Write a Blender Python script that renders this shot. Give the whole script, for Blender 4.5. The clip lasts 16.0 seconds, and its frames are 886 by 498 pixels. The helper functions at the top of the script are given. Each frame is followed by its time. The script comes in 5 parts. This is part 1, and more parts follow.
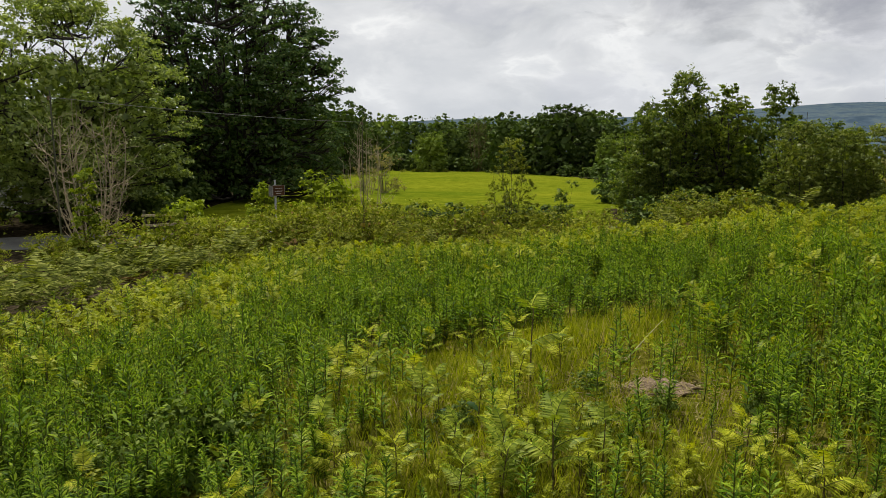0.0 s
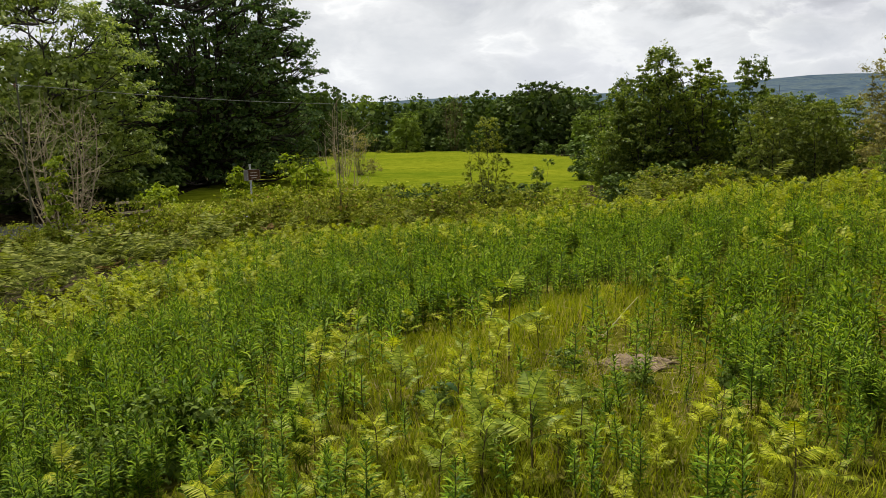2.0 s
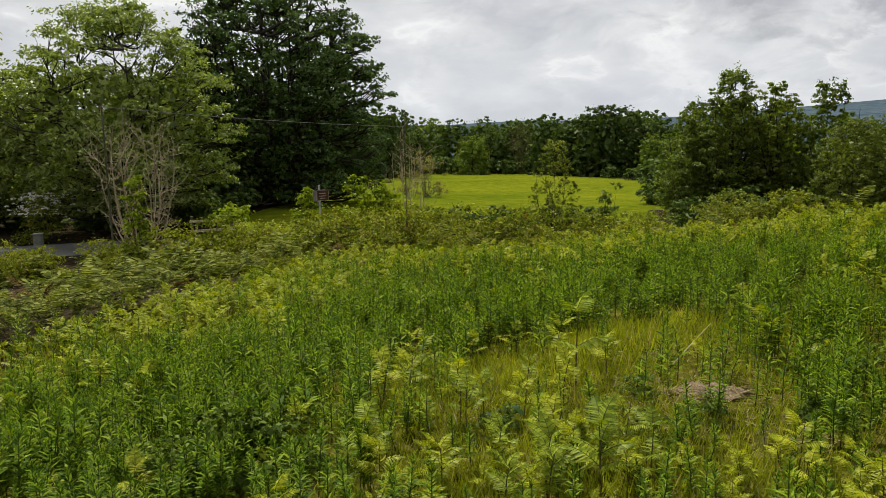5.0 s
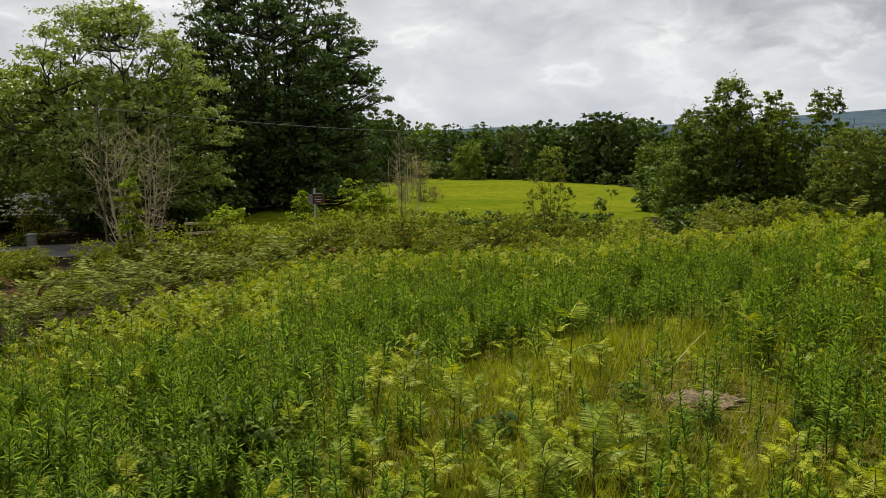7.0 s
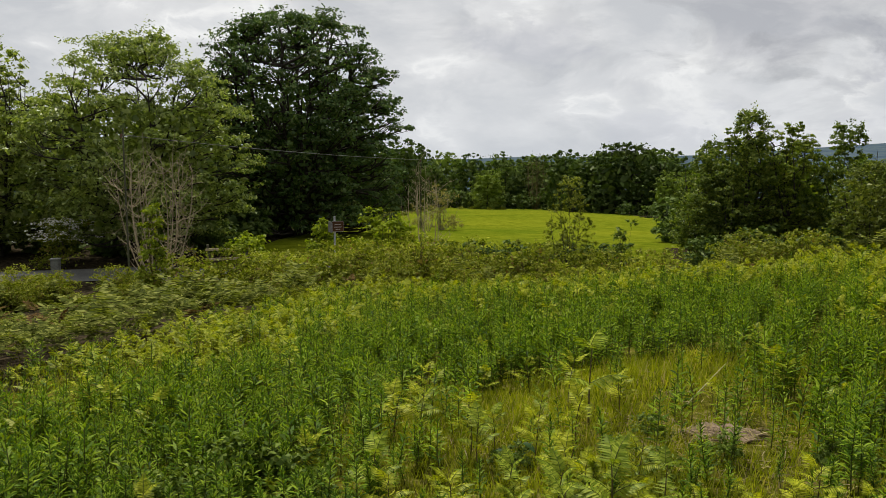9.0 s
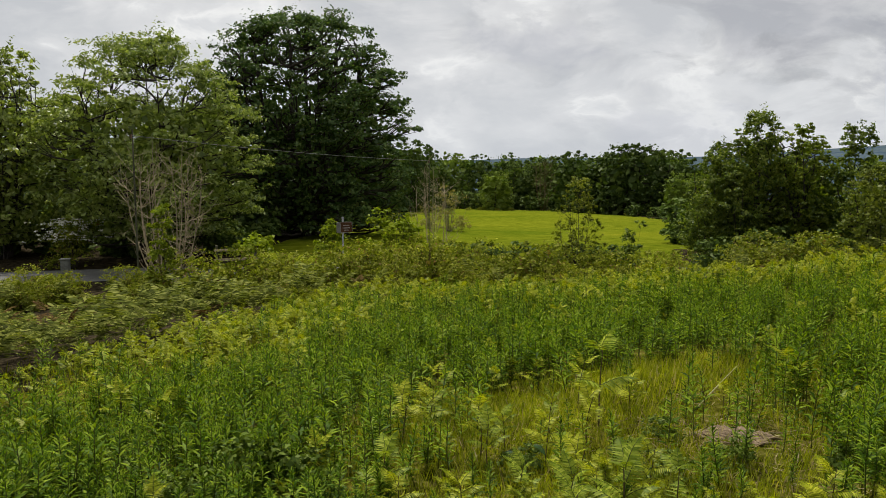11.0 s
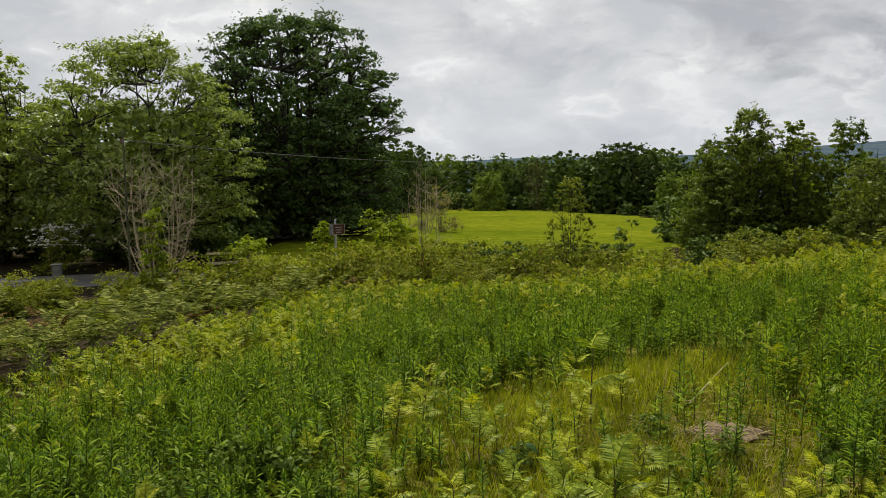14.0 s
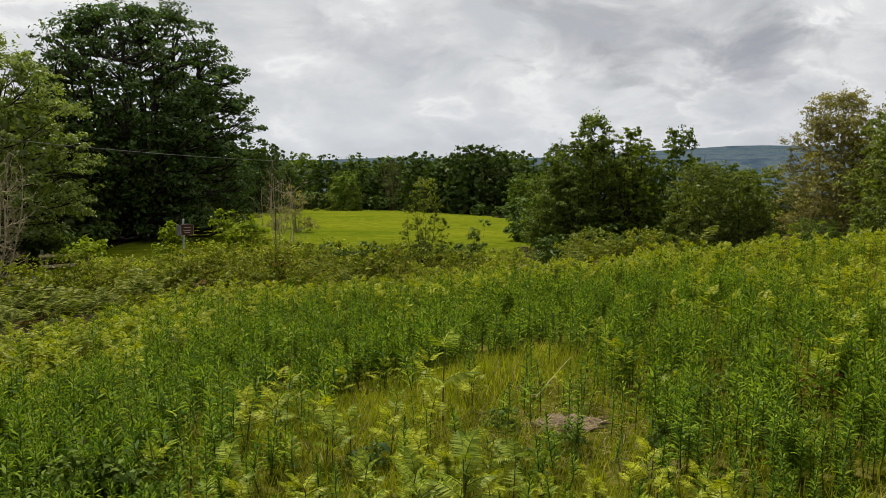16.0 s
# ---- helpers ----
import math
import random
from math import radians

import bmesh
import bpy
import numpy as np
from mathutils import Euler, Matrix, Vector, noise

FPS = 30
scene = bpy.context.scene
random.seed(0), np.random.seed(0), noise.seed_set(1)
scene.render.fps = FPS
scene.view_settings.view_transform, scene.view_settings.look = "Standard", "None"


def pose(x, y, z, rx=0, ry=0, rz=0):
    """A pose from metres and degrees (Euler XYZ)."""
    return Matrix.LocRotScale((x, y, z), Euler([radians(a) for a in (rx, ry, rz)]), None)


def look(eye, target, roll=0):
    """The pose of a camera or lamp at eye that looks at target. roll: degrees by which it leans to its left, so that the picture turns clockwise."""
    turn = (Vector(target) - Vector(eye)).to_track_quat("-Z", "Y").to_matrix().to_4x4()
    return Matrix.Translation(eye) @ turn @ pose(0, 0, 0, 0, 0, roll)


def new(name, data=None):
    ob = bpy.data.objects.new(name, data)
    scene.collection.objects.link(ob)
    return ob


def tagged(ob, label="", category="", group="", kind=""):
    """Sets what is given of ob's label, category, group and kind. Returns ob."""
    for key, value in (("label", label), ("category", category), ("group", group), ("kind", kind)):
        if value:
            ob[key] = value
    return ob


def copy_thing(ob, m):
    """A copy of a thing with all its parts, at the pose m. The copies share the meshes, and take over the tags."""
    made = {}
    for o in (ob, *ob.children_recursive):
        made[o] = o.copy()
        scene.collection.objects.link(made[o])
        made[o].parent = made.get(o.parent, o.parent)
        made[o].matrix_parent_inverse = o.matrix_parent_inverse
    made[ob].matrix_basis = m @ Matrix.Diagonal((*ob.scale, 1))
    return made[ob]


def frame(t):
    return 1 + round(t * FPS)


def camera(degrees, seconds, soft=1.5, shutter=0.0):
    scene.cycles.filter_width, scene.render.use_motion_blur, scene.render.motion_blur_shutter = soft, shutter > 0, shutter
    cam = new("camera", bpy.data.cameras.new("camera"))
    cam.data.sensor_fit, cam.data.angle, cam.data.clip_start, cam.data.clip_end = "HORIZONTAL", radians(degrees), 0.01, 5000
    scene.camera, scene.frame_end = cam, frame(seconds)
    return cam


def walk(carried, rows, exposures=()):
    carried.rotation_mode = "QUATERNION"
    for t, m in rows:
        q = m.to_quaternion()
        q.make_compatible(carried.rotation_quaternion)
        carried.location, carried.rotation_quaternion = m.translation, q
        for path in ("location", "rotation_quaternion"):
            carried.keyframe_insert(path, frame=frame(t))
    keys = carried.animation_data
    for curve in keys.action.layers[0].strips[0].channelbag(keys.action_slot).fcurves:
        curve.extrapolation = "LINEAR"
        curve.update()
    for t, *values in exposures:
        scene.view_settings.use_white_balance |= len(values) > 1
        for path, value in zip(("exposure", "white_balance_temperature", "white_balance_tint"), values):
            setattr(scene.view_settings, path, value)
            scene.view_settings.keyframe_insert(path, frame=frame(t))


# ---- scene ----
cam = camera(58.75, 16.0, soft=0.6)
EYE = 1.9
# seconds; shift from the standing place in metres; yaw, pitch, roll in degrees
ROWS = [
    (0.0, 0.000, -0.000, -0.000, -0.000, -9.700, -0.000),
    (0.5, 0.012, -0.003, 0.008, -1.042, -10.979, -0.104),
    (1.0, 0.019, -0.010, 0.014, -1.508, -11.223, 0.378),
    (1.5, 0.028, -0.015, 0.012, -1.720, -11.171, 0.737),
    (2.0, 0.022, -0.007, 0.018, -1.771, -11.166, 1.066),
    (2.5, 0.008, -0.004, 0.016, -1.771, -11.080, 1.287),
    (3.0, 0.004, -0.002, 0.009, -1.595, -10.755, 0.691),
    (3.5, -0.005, 0.008, 0.005, 0.156, -9.612, 0.713),
    (4.0, -0.010, 0.012, 0.001, 3.153, -9.527, 0.822),
    (6.5, 0.001, 0.011, 0.003, 2.585, -9.185, 0.896),
    (7.0, -0.010, 0.017, 0.005, 2.736, -9.104, 0.266),
    (7.5, -0.016, 0.016, 0.008, 3.777, -9.056, 0.033),
    (8.0, -0.031, 0.015, 0.008, 4.072, -8.884, -0.141),
    (8.5, -0.018, 0.007, 0.005, 4.131, -7.860, -0.046),
    (9.0, -0.009, 0.005, 0.001, 4.184, -7.010, -0.141),
    (11.5, -0.031, 0.026, -0.002, 4.805, -6.926, -0.173),
    (12.0, -0.025, 0.024, 0.005, 4.612, -6.905, -0.076),
    (12.5, -0.022, 0.017, 0.004, 4.467, -6.873, -0.156),
    (13.0, -0.020, 0.016, 0.002, 4.425, -6.785, -0.199),
    (13.5, -0.011, 0.013, -0.003, 4.399, -6.799, -0.184),
    (14.0, -0.003, 0.007, -0.003, 4.197, -6.868, 0.424),
    (14.5, 0.020, -0.013, -0.008, 1.419, -6.943, 0.257),
    (15.0, 0.038, -0.033, -0.002, -6.580, -6.927, -0.652),
    (15.5, 0.029, -0.032, 0.007, -7.769, -6.882, -0.859),
    (16.0, 0.027, -0.029, 0.013, -6.185, -6.869, -0.513),
]
walk(cam, [(t, pose(x, y, EYE + z, 90 + p, r, w)) for t, x, y, z, w, p, r in ROWS],
     exposures=[(0.0, 0.03), (0.5, 0.22), (1.5, 0.23), (2.5, 0.16), (3.5, 0.07), (7.0, 0.02), (8.5, -0.02), (11.5, -0.06), (16.0, -0.05)])

# ---- sky and sun ----
SUN_UP, SUN_ROUND = radians(60), radians(-22)     # height; bearing, clockwise from straight ahead
world = bpy.data.worlds.new("sky")
scene.world = world
world.use_nodes = True


def node(tree, kind, operation=None, **values):
    """A shader node; in_Name=value sets the input of that name or number."""
    n = tree.nodes.new(kind)
    if operation:
        n.operation = operation
    for k, v in values.items():
        key = k[3:]
        n.inputs[int(key) if key.isdigit() else key.replace("_", " ")].default_value = v
    return n


def ramp(tree, fac, stops):
    r = tree.nodes.new("ShaderNodeValToRGB")
    while len(r.color_ramp.elements) < len(stops):
        r.color_ramp.elements.new(0.5)
    for e, (p, c) in zip(r.color_ramp.elements, stops):
        e.position, e.color = p, (*c, 1) if len(c) == 3 else c
    tree.links.new(fac, r.inputs[0])
    return r.outputs[0]


def blend(tree, fac, a, b, how="MIX"):
    m = tree.nodes.new("ShaderNodeMix")
    m.data_type, m.blend_type = "RGBA", how
    for s, v in ((m.inputs[0], fac), (m.inputs[6], a), (m.inputs[7], b)):
        if hasattr(v, "links"):
            tree.links.new(v, s)
        else:
            s.default_value = (*v, 1) if isinstance(v, tuple) and len(v) == 3 else v
    return m.outputs[2]


def maths(tree, how, a, b=0.0, clamp=False):
    m = tree.nodes.new("ShaderNodeMath")
    m.operation, m.use_clamp = how, clamp
    for s, v in ((m.inputs[0], a), (m.inputs[1], b)):
        if hasattr(v, "links"):
            tree.links.new(v, s)
        else:
            s.default_value = v
    return m.outputs[0]


def build_sky():
    t = world.node_tree
    t.nodes.clear()
    link = t.links.new
    sky = node(t, "ShaderNodeTexSky")
    sky.sky_type, sky.sun_disc, sky.sun_elevation, sky.sun_rotation = "NISHITA", False, SUN_UP, SUN_ROUND
    sky.air_density, sky.dust_density, sky.ozone_density = 1.0, 2.0, 1.0
    clear = node(t, "ShaderNodeVectorMath", operation="SCALE")
    clear.inputs[3].default_value = 0.13
    link(sky.outputs[0], clear.inputs[0])
    # broken cloud, a little flattened
    co = node(t, "ShaderNodeTexCoord")
    sep = node(t, "ShaderNodeSeparateXYZ")
    link(co.outputs["Generated"], sep.inputs[0])
    flat = node(t, "ShaderNodeMapping")
    flat.inputs["Scale"].default_value = (1.0, 1.0, 2.1)
    flat.inputs["Location"].default_value = (0.7, 0.2, 0.35)
    link(co.outputs["Generated"], flat.inputs[0])
    bulk = node(t, "ShaderNodeTexNoise", in_Scale=3.4, in_Detail=9.0, in_Roughness=0.5, in_Distortion=0.25)
    link(flat.outputs[0], bulk.inputs["Vector"])
    wisps = node(t, "ShaderNodeTexNoise", in_Scale=9.0, in_Detail=9.0, in_Roughness=0.58, in_Distortion=0.4)
    link(flat.outputs[0], wisps.inputs["Vector"])
    # rounded heads of cloud
    warp = node(t, "ShaderNodeVectorMath", operation="MULTIPLY_ADD")
    warp.inputs[1].default_value = (0.22, 0.22, 0.22)
    link(wisps.outputs["Color"], warp.inputs[0])
    link(flat.outputs[0], warp.inputs[2])
    heads = node(t, "ShaderNodeTexVoronoi", in_Scale=8.0, in_Detail=2.5, in_Roughness=0.5)
    heads.feature = "SMOOTH_F1"
    link(warp.outputs[0], heads.inputs["Vector"])
    puffs = maths(t, "MULTIPLY", maths(t, "SUBTRACT", 0.86, heads.outputs["Distance"]), 0.18)
    mixed = maths(t, "ADD", maths(t, "ADD", maths(t, "MULTIPLY", bulk.outputs[0], 0.60), maths(t, "MULTIPLY", wisps.outputs[0], 0.24)), puffs)
    tone = ramp(t, mixed, [(0.36, (0.55, 0.565, 0.59)), (0.42, (0.63, 0.64, 0.655)), (0.455, (0.69, 0.695, 0.705)), (0.49, (0.74, 0.745, 0.75)), (0.53, (0.88, 0.88, 0.87)), (0.575, (0.72, 0.728, 0.738)), (0.66, (0.57, 0.587, 0.615))])
    # grey undersides of the larger clouds
    for centre, wide, shade in (((0.05, 0.99, 0.135), 0.12, 0.87), ((0.33, 0.93, 0.150), 0.18, 0.77), ((0.50, 0.86, 0.05), 0.24, 0.82), ((0.43, 0.89, 0.105), 0.14, 0.86), ((0.20, 0.97, 0.03), 0.16, 0.9)):
        off = node(t, "ShaderNodeVectorMath", operation="SUBTRACT")
        off.inputs[1].default_value = centre
        link(co.outputs["Generated"], off.inputs[0])
        squat = node(t, "ShaderNodeVectorMath", operation="MULTIPLY")
        squat.inputs[1].default_value = (1.0, 1.0, 2.4)
        link(off.outputs[0], squat.inputs[0])
        span = node(t, "ShaderNodeVectorMath", operation="LENGTH")
        link(squat.outputs[0], span.inputs[0])
        ragged = maths(t, "ADD", maths(t, "DIVIDE", span.outputs[1], wide), maths(t, "MULTIPLY", maths(t, "SUBTRACT", wisps.outputs[0], 0.5), 3.0))
        tone = blend(t, 1.0, tone, ramp(t, ragged, [(0.25, (shade, shade, shade * 1.03)), (0.62, (0.5 + shade / 2,) * 3), (0.85, (1.0, 1.0, 1.0))]), "MULTIPLY")
    gap = ramp(t, bulk.outputs[0], [(0.27, (0, 0, 0)), (0.36, (1, 1, 1))])
    cover = blend(t, gap, clear.outputs[0], tone)
    low = ramp(t, sep.outputs[2], [(0.0, (1, 1, 1)), (0.10, (0.45, 0.45, 0.45)), (0.22, (0, 0, 0))])
    hazy = blend(t, maths(t, "MULTIPLY", low, 0.42), cover, (0.60, 0.64, 0.69))
    bg = node(t, "ShaderNodeBackground")
    bg.inputs[1].default_value = 1.06
    link(hazy, bg.inputs[0])
    link(bg.outputs[0], node(t, "ShaderNodeOutputWorld").inputs[0])


build_sky()
sun = new("sun", bpy.data.lights.new("sun", "SUN"))
sun.data.energy, sun.data.angle, sun.data.color = 5.0, radians(2), (1.0, 0.95, 0.86)
sun.matrix_basis = look((0, 0, 0), (-math.sin(SUN_ROUND) * math.cos(SUN_UP), -math.cos(SUN_ROUND) * math.cos(SUN_UP), -math.sin(SUN_UP)))


# ---- materials ----
def material(name):
    m = bpy.data.materials.new(name)
    m.use_nodes = True
    m.node_tree.nodes.clear()
    return m, m.node_tree, m.node_tree.links.new


def foliage(name, dark, mid, light, through_col, gloss=0.45, glow=0.4, odd=None, patch=1.5, shine=0.010):
    """Leaves: three greens chosen leaf by leaf, a slow drift over the plant, light that shines through."""
    m, t, link = material(name)
    geo = node(t, "ShaderNodeNewGeometry")
    info = node(t, "ShaderNodeObjectInfo")
    stops = [(0.0, dark), (0.5, mid), (1.0, light)]
    if odd:
        stops = [(0.0, dark), (0.47, mid), (0.92, light), (0.95, odd)]
    leaf = ramp(t, geo.outputs["Random Per Island"], stops)
    slow = node(t, "ShaderNodeTexNoise", in_Scale=patch, in_Detail=2.0)
    link(geo.outputs["Position"], slow.inputs["Vector"])
    drift = ramp(t, slow.outputs[0], [(0.3, (0.72, 0.74, 0.7)), (0.7, (1.2, 1.16, 1.1))])
    leaf = blend(t, 1.0, leaf, drift, "MULTIPLY")
    each = ramp(t, info.outputs["Random"], [(0.0, (0.85, 0.88, 0.8)), (1.0, (1.12, 1.1, 1.1))])
    leaf = blend(t, 1.0, leaf, each, "MULTIPLY")
    fine = node(t, "ShaderNodeTexNoise", in_Scale=60.0, in_Detail=2.0)
    link(geo.outputs["Position"], fine.inputs["Vector"])
    leaf = blend(t, 1.0, leaf, ramp(t, fine.outputs[0], [(0.3, (0.85, 0.85, 0.85)), (0.7, (1.12, 1.12, 1.12))]), "MULTIPLY")
    p = node(t, "ShaderNodeBsdfDiffuse")
    link(leaf, p.inputs[0])
    tr = node(t, "ShaderNodeBsdfTranslucent")
    link(blend(t, 1.0, leaf, through_col, "MULTIPLY"), tr.inputs[0])
    mix = node(t, "ShaderNodeMixShader", in_0=glow)
    link(p.outputs[0], mix.inputs[1])
    link(tr.outputs[0], mix.inputs[2])
    sheen = node(t, "ShaderNodeBsdfGlossy", in_Roughness=gloss)
    wet = node(t, "ShaderNodeMixShader", in_0=shine)
    link(mix.outputs[0], wet.inputs[1])
    link(sheen.outputs[0], wet.inputs[2])
    link(wet.outputs[0], node(t, "ShaderNodeOutputMaterial").inputs[0])
    return m


def rough(name, a, b, scale, detail=6.0, roughness=0.9, bump=0.3, stretch=(1, 1, 1), c=None, coarse=None):
    """A dull surface of two or three colours in noise, with relief."""
    m, t, link = material(name)
    co = node(t, "ShaderNodeTexCoord")
    mp = node(t, "ShaderNodeMapping")
    mp.inputs["Scale"].default_value = stretch
    link(co.outputs["Object"], mp.inputs[0])
    n = node(t, "ShaderNodeTexNoise", in_Scale=scale, in_Detail=detail, in_Roughness=0.6)
    link(mp.outputs[0], n.inputs["Vector"])
    col = ramp(t, n.outputs[0], [(0.32, a), (0.6, b)] + ([(0.75, c)] if c else []))
    big = node(t, "ShaderNodeTexNoise", in_Scale=coarse or scale / 7, in_Detail=3.0)
    link(mp.outputs[0], big.inputs["Vector"])
    col = blend(t, 1.0, col, ramp(t, big.outputs[0], [(0.3, (0.7, 0.7, 0.7)), (0.7, (1.15, 1.15, 1.15))]), "MULTIPLY")
    p = node(t, "ShaderNodeBsdfPrincipled", in_Roughness=roughness)
    p.inputs["Specular IOR Level"].default_value = 0.06
    link(col, p.inputs["Base Color"])
    bp = node(t, "ShaderNodeBump", in_Strength=bump, in_Distance=0.02)
    link(n.outputs[0], bp.inputs["Height"])
    link(bp.outputs[0], p.inputs["Normal"])
    link(p.outputs[0], node(t, "ShaderNodeOutputMaterial").inputs[0])
    return m


SYCAMORE = foliage("sycamore_leaf", (0.036, 0.070, 0.020), (0.064, 0.112, 0.030), (0.125, 0.178, 0.045), (1.0, 1.15, 0.5), 0.45, 0.34, (0.105, 0.125, 0.035), 0.35, 0.02)
ASH = foliage("ash_leaf", (0.11, 0.155, 0.03), (0.225, 0.285, 0.06), (0.40, 0.455, 0.14), (1.1, 1.15, 0.5), 0.4, 0.42, None, 0.4, 0.03)
OAK = foliage("oak_leaf", (0.048, 0.080, 0.013), (0.105, 0.152, 0.024), (0.235, 0.285, 0.046), (1.1, 1.2, 0.4), 0.4, 0.42, (0.235, 0.27, 0.036), 0.5, 0.014)
OAK_LIGHT = foliage("young_oak_leaf", (0.075, 0.115, 0.014), (0.14, 0.19, 0.02), (0.25, 0.30, 0.036), (1.1, 1.2, 0.35), 0.4, 0.42, (0.28, 0.30, 0.04), 0.5, 0.014)
WOODS = foliage("woodland_leaf", (0.045, 0.077, 0.018), (0.082, 0.126, 0.028), (0.145, 0.192, 0.046), (1.0, 1.1, 0.45), 0.5, 0.28, None, 0.12)
WOODS_DARK = foliage("dark_oak_leaf", (0.035, 0.06, 0.016), (0.06, 0.094, 0.023), (0.108, 0.146, 0.036), (1.0, 1.1, 0.45), 0.5, 0.24, None, 0.15)
WOODS_LIGHT = foliage("pale_woodland_leaf", (0.09, 0.135, 0.022), (0.15, 0.21, 0.034), (0.22, 0.28, 0.055), (1.0, 1.1, 0.4), 0.5, 0.28, None, 0.12)
RIMLEAF = foliage("rowan_leaf", (0.075, 0.105, 0.018), (0.145, 0.18, 0.03), (0.25, 0.28, 0.055), (1.1, 1.15, 0.4), 0.45, 0.4, None, 0.5, 0.012)
RUSSET = foliage("russet_birch_leaf", (0.15, 0.15, 0.045), (0.255, 0.245, 0.075), (0.36, 0.345, 0.12), (1.1, 1.05, 0.5), 0.5, 0.36, (0.20, 0.155, 0.06), 0.6)
BIRCH = foliage("birch_leaf", (0.12, 0.145, 0.016), (0.205, 0.235, 0.028), (0.30, 0.325, 0.055), (1.1, 1.15, 0.4), 0.45, 0.45, None, 0.8)
BRIGHT = foliage("fresh_shrub_leaf", (0.11, 0.155, 0.01), (0.19, 0.25, 0.016), (0.28, 0.33, 0.03), (1.1, 1.2, 0.3), 0.42, 0.4, None, 1.0, 0.006)
BRAMBLE = foliage("bramble_leaf", (0.08, 0.105, 0.008), (0.185, 0.212, 0.022), (0.33, 0.345, 0.065), (1.0, 1.1, 0.3), 0.42, 0.36, (0.19, 0.13, 0.045), 0.8, 0.004)
BRAMBLE_GREEN = foliage("young_bramble_leaf", (0.05, 0.085, 0.014), (0.11, 0.16, 0.028), (0.21, 0.27, 0.06), (1.1, 1.15, 0.35), 0.45, 0.3, None, 1.0, 0.006)
BURDOCK = foliage("burdock_leaf", (0.022, 0.05, 0.013), (0.03, 0.066, 0.016), (0.042, 0.08, 0.02), (1.0, 1.1, 0.5), 0.5, 0.2, None, 3.0, 0.01)
RUST = foliage("russet_dock_leaf", (0.10, 0.045, 0.018), (0.19, 0.09, 0.03), (0.26, 0.19, 0.04), (1.1, 0.9, 0.5), 0.6, 0.25, (0.16, 0.2, 0.03), 1.0, 0.004)
WILLOWHERB = foliage("willowherb_leaf", (0.028, 0.066, 0.004), (0.094, 0.170, 0.008), (0.25, 0.345, 0.026), (1.2, 1.2, 0.2), 0.5, 0.36, (0.16, 0.22, 0.01), 2.3, 0.006)
BRACKEN = foliage("young_bracken_leaf", (0.15, 0.195, 0.006), (0.285, 0.325, 0.013), (0.43, 0.45, 0.045), (1.15, 1.1, 0.25), 0.45, 0.38, None, 1.6, 0.008)
BRACKEN_GREEN = foliage("green_bracken_leaf", (0.10, 0.155, 0.010), (0.20, 0.265, 0.020), (0.33, 0.385, 0.05), (1.15, 1.15, 0.3), 0.45, 0.38, None, 1.6, 0.008)
BRACKEN_BANK = foliage("bank_bracken_leaf", (0.04, 0.054, 0.008), (0.115, 0.138, 0.023), (0.30, 0.315, 0.085), (1.0, 1.05, 0.35), 0.6, 0.34, None, 1.0, 0.003)
DEAD = foliage("dead_bracken_leaf", (0.06, 0.034, 0.012), (0.125, 0.075, 0.027), (0.2, 0.13, 0.055), (1.0, 0.9, 0.5), 0.75, 0.15, None, 1.0, 0.004)
GRASS = foliage("meadow_grass_blade", (0.135, 0.172, 0.006), (0.25, 0.285, 0.012), (0.37, 0.38, 0.045), (1.1, 1.1, 0.25), 0.5, 0.4, (0.42, 0.36, 0.15), 1.3, 0.004)
FIELD_GRASS = foliage("field_grass_blade", (0.15, 0.19, 0.012), (0.2, 0.24, 0.016), (0.25, 0.27, 0.03), (1.1, 1.1, 0.4), 0.6, 0.3, None, 0.1)
STEM = rough("green_plant_stem", (0.05, 0.065, 0.012), (0.09, 0.10, 0.022), 30.0, bump=0.1, roughness=0.6)
STALK = rough("brown_bracken_stalk", (0.06, 0.045, 0.02), (0.13, 0.11, 0.04), 30.0, bump=0.1, roughness=0.6)
BARK = rough("dark_ridged_bark", (0.022, 0.019, 0.015), (0.055, 0.047, 0.038), 14.0, stretch=(1, 1, 0.25), bump=0.7)
PALE_BARK = rough("grey_bark", (0.10, 0.09, 0.075), (0.22, 0.2, 0.165), 12.0, stretch=(1, 1, 0.3), bump=0.5)
DEADWOOD = rough("bleached_dead_wood", (0.20, 0.165, 0.10), (0.42, 0.35, 0.22), 16.0, stretch=(1, 1, 0.3), bump=0.4)
STUMP = rough("weathered_stump_wood", (0.07, 0.05, 0.03), (0.24, 0.18, 0.115), 14.0, stretch=(0.7, 4.5, 1.5), bump=0.6, c=(0.34, 0.27, 0.18))
STRAW = foliage("dry_grass_straw", (0.17, 0.13, 0.05), (0.28, 0.22, 0.10), (0.38, 0.32, 0.18), (1.0, 1.0, 0.7), 0.6, 0.2, (0.12, 0.08, 0.04), 1.0, 0.004)
STRAW_STALK = rough("pale_dry_stalk", (0.26, 0.25, 0.09), (0.42, 0.40, 0.17), 30.0, bump=0.1, roughness=0.6)
OLD_POLE = rough("weathered_pole_timber", (0.05, 0.053, 0.03), (0.10, 0.10, 0.06), 20.0, stretch=(1, 1, 0.15), bump=0.5)
CONCRETE = rough("grey_lichened_concrete", (0.09, 0.095, 0.085), (0.16, 0.165, 0.145), 24.0, bump=0.3)
ASPHALT = rough("worn_lane_asphalt", (0.08, 0.08, 0.077), (0.15, 0.147, 0.137), 40.0, bump=0.4, coarse=0.6)
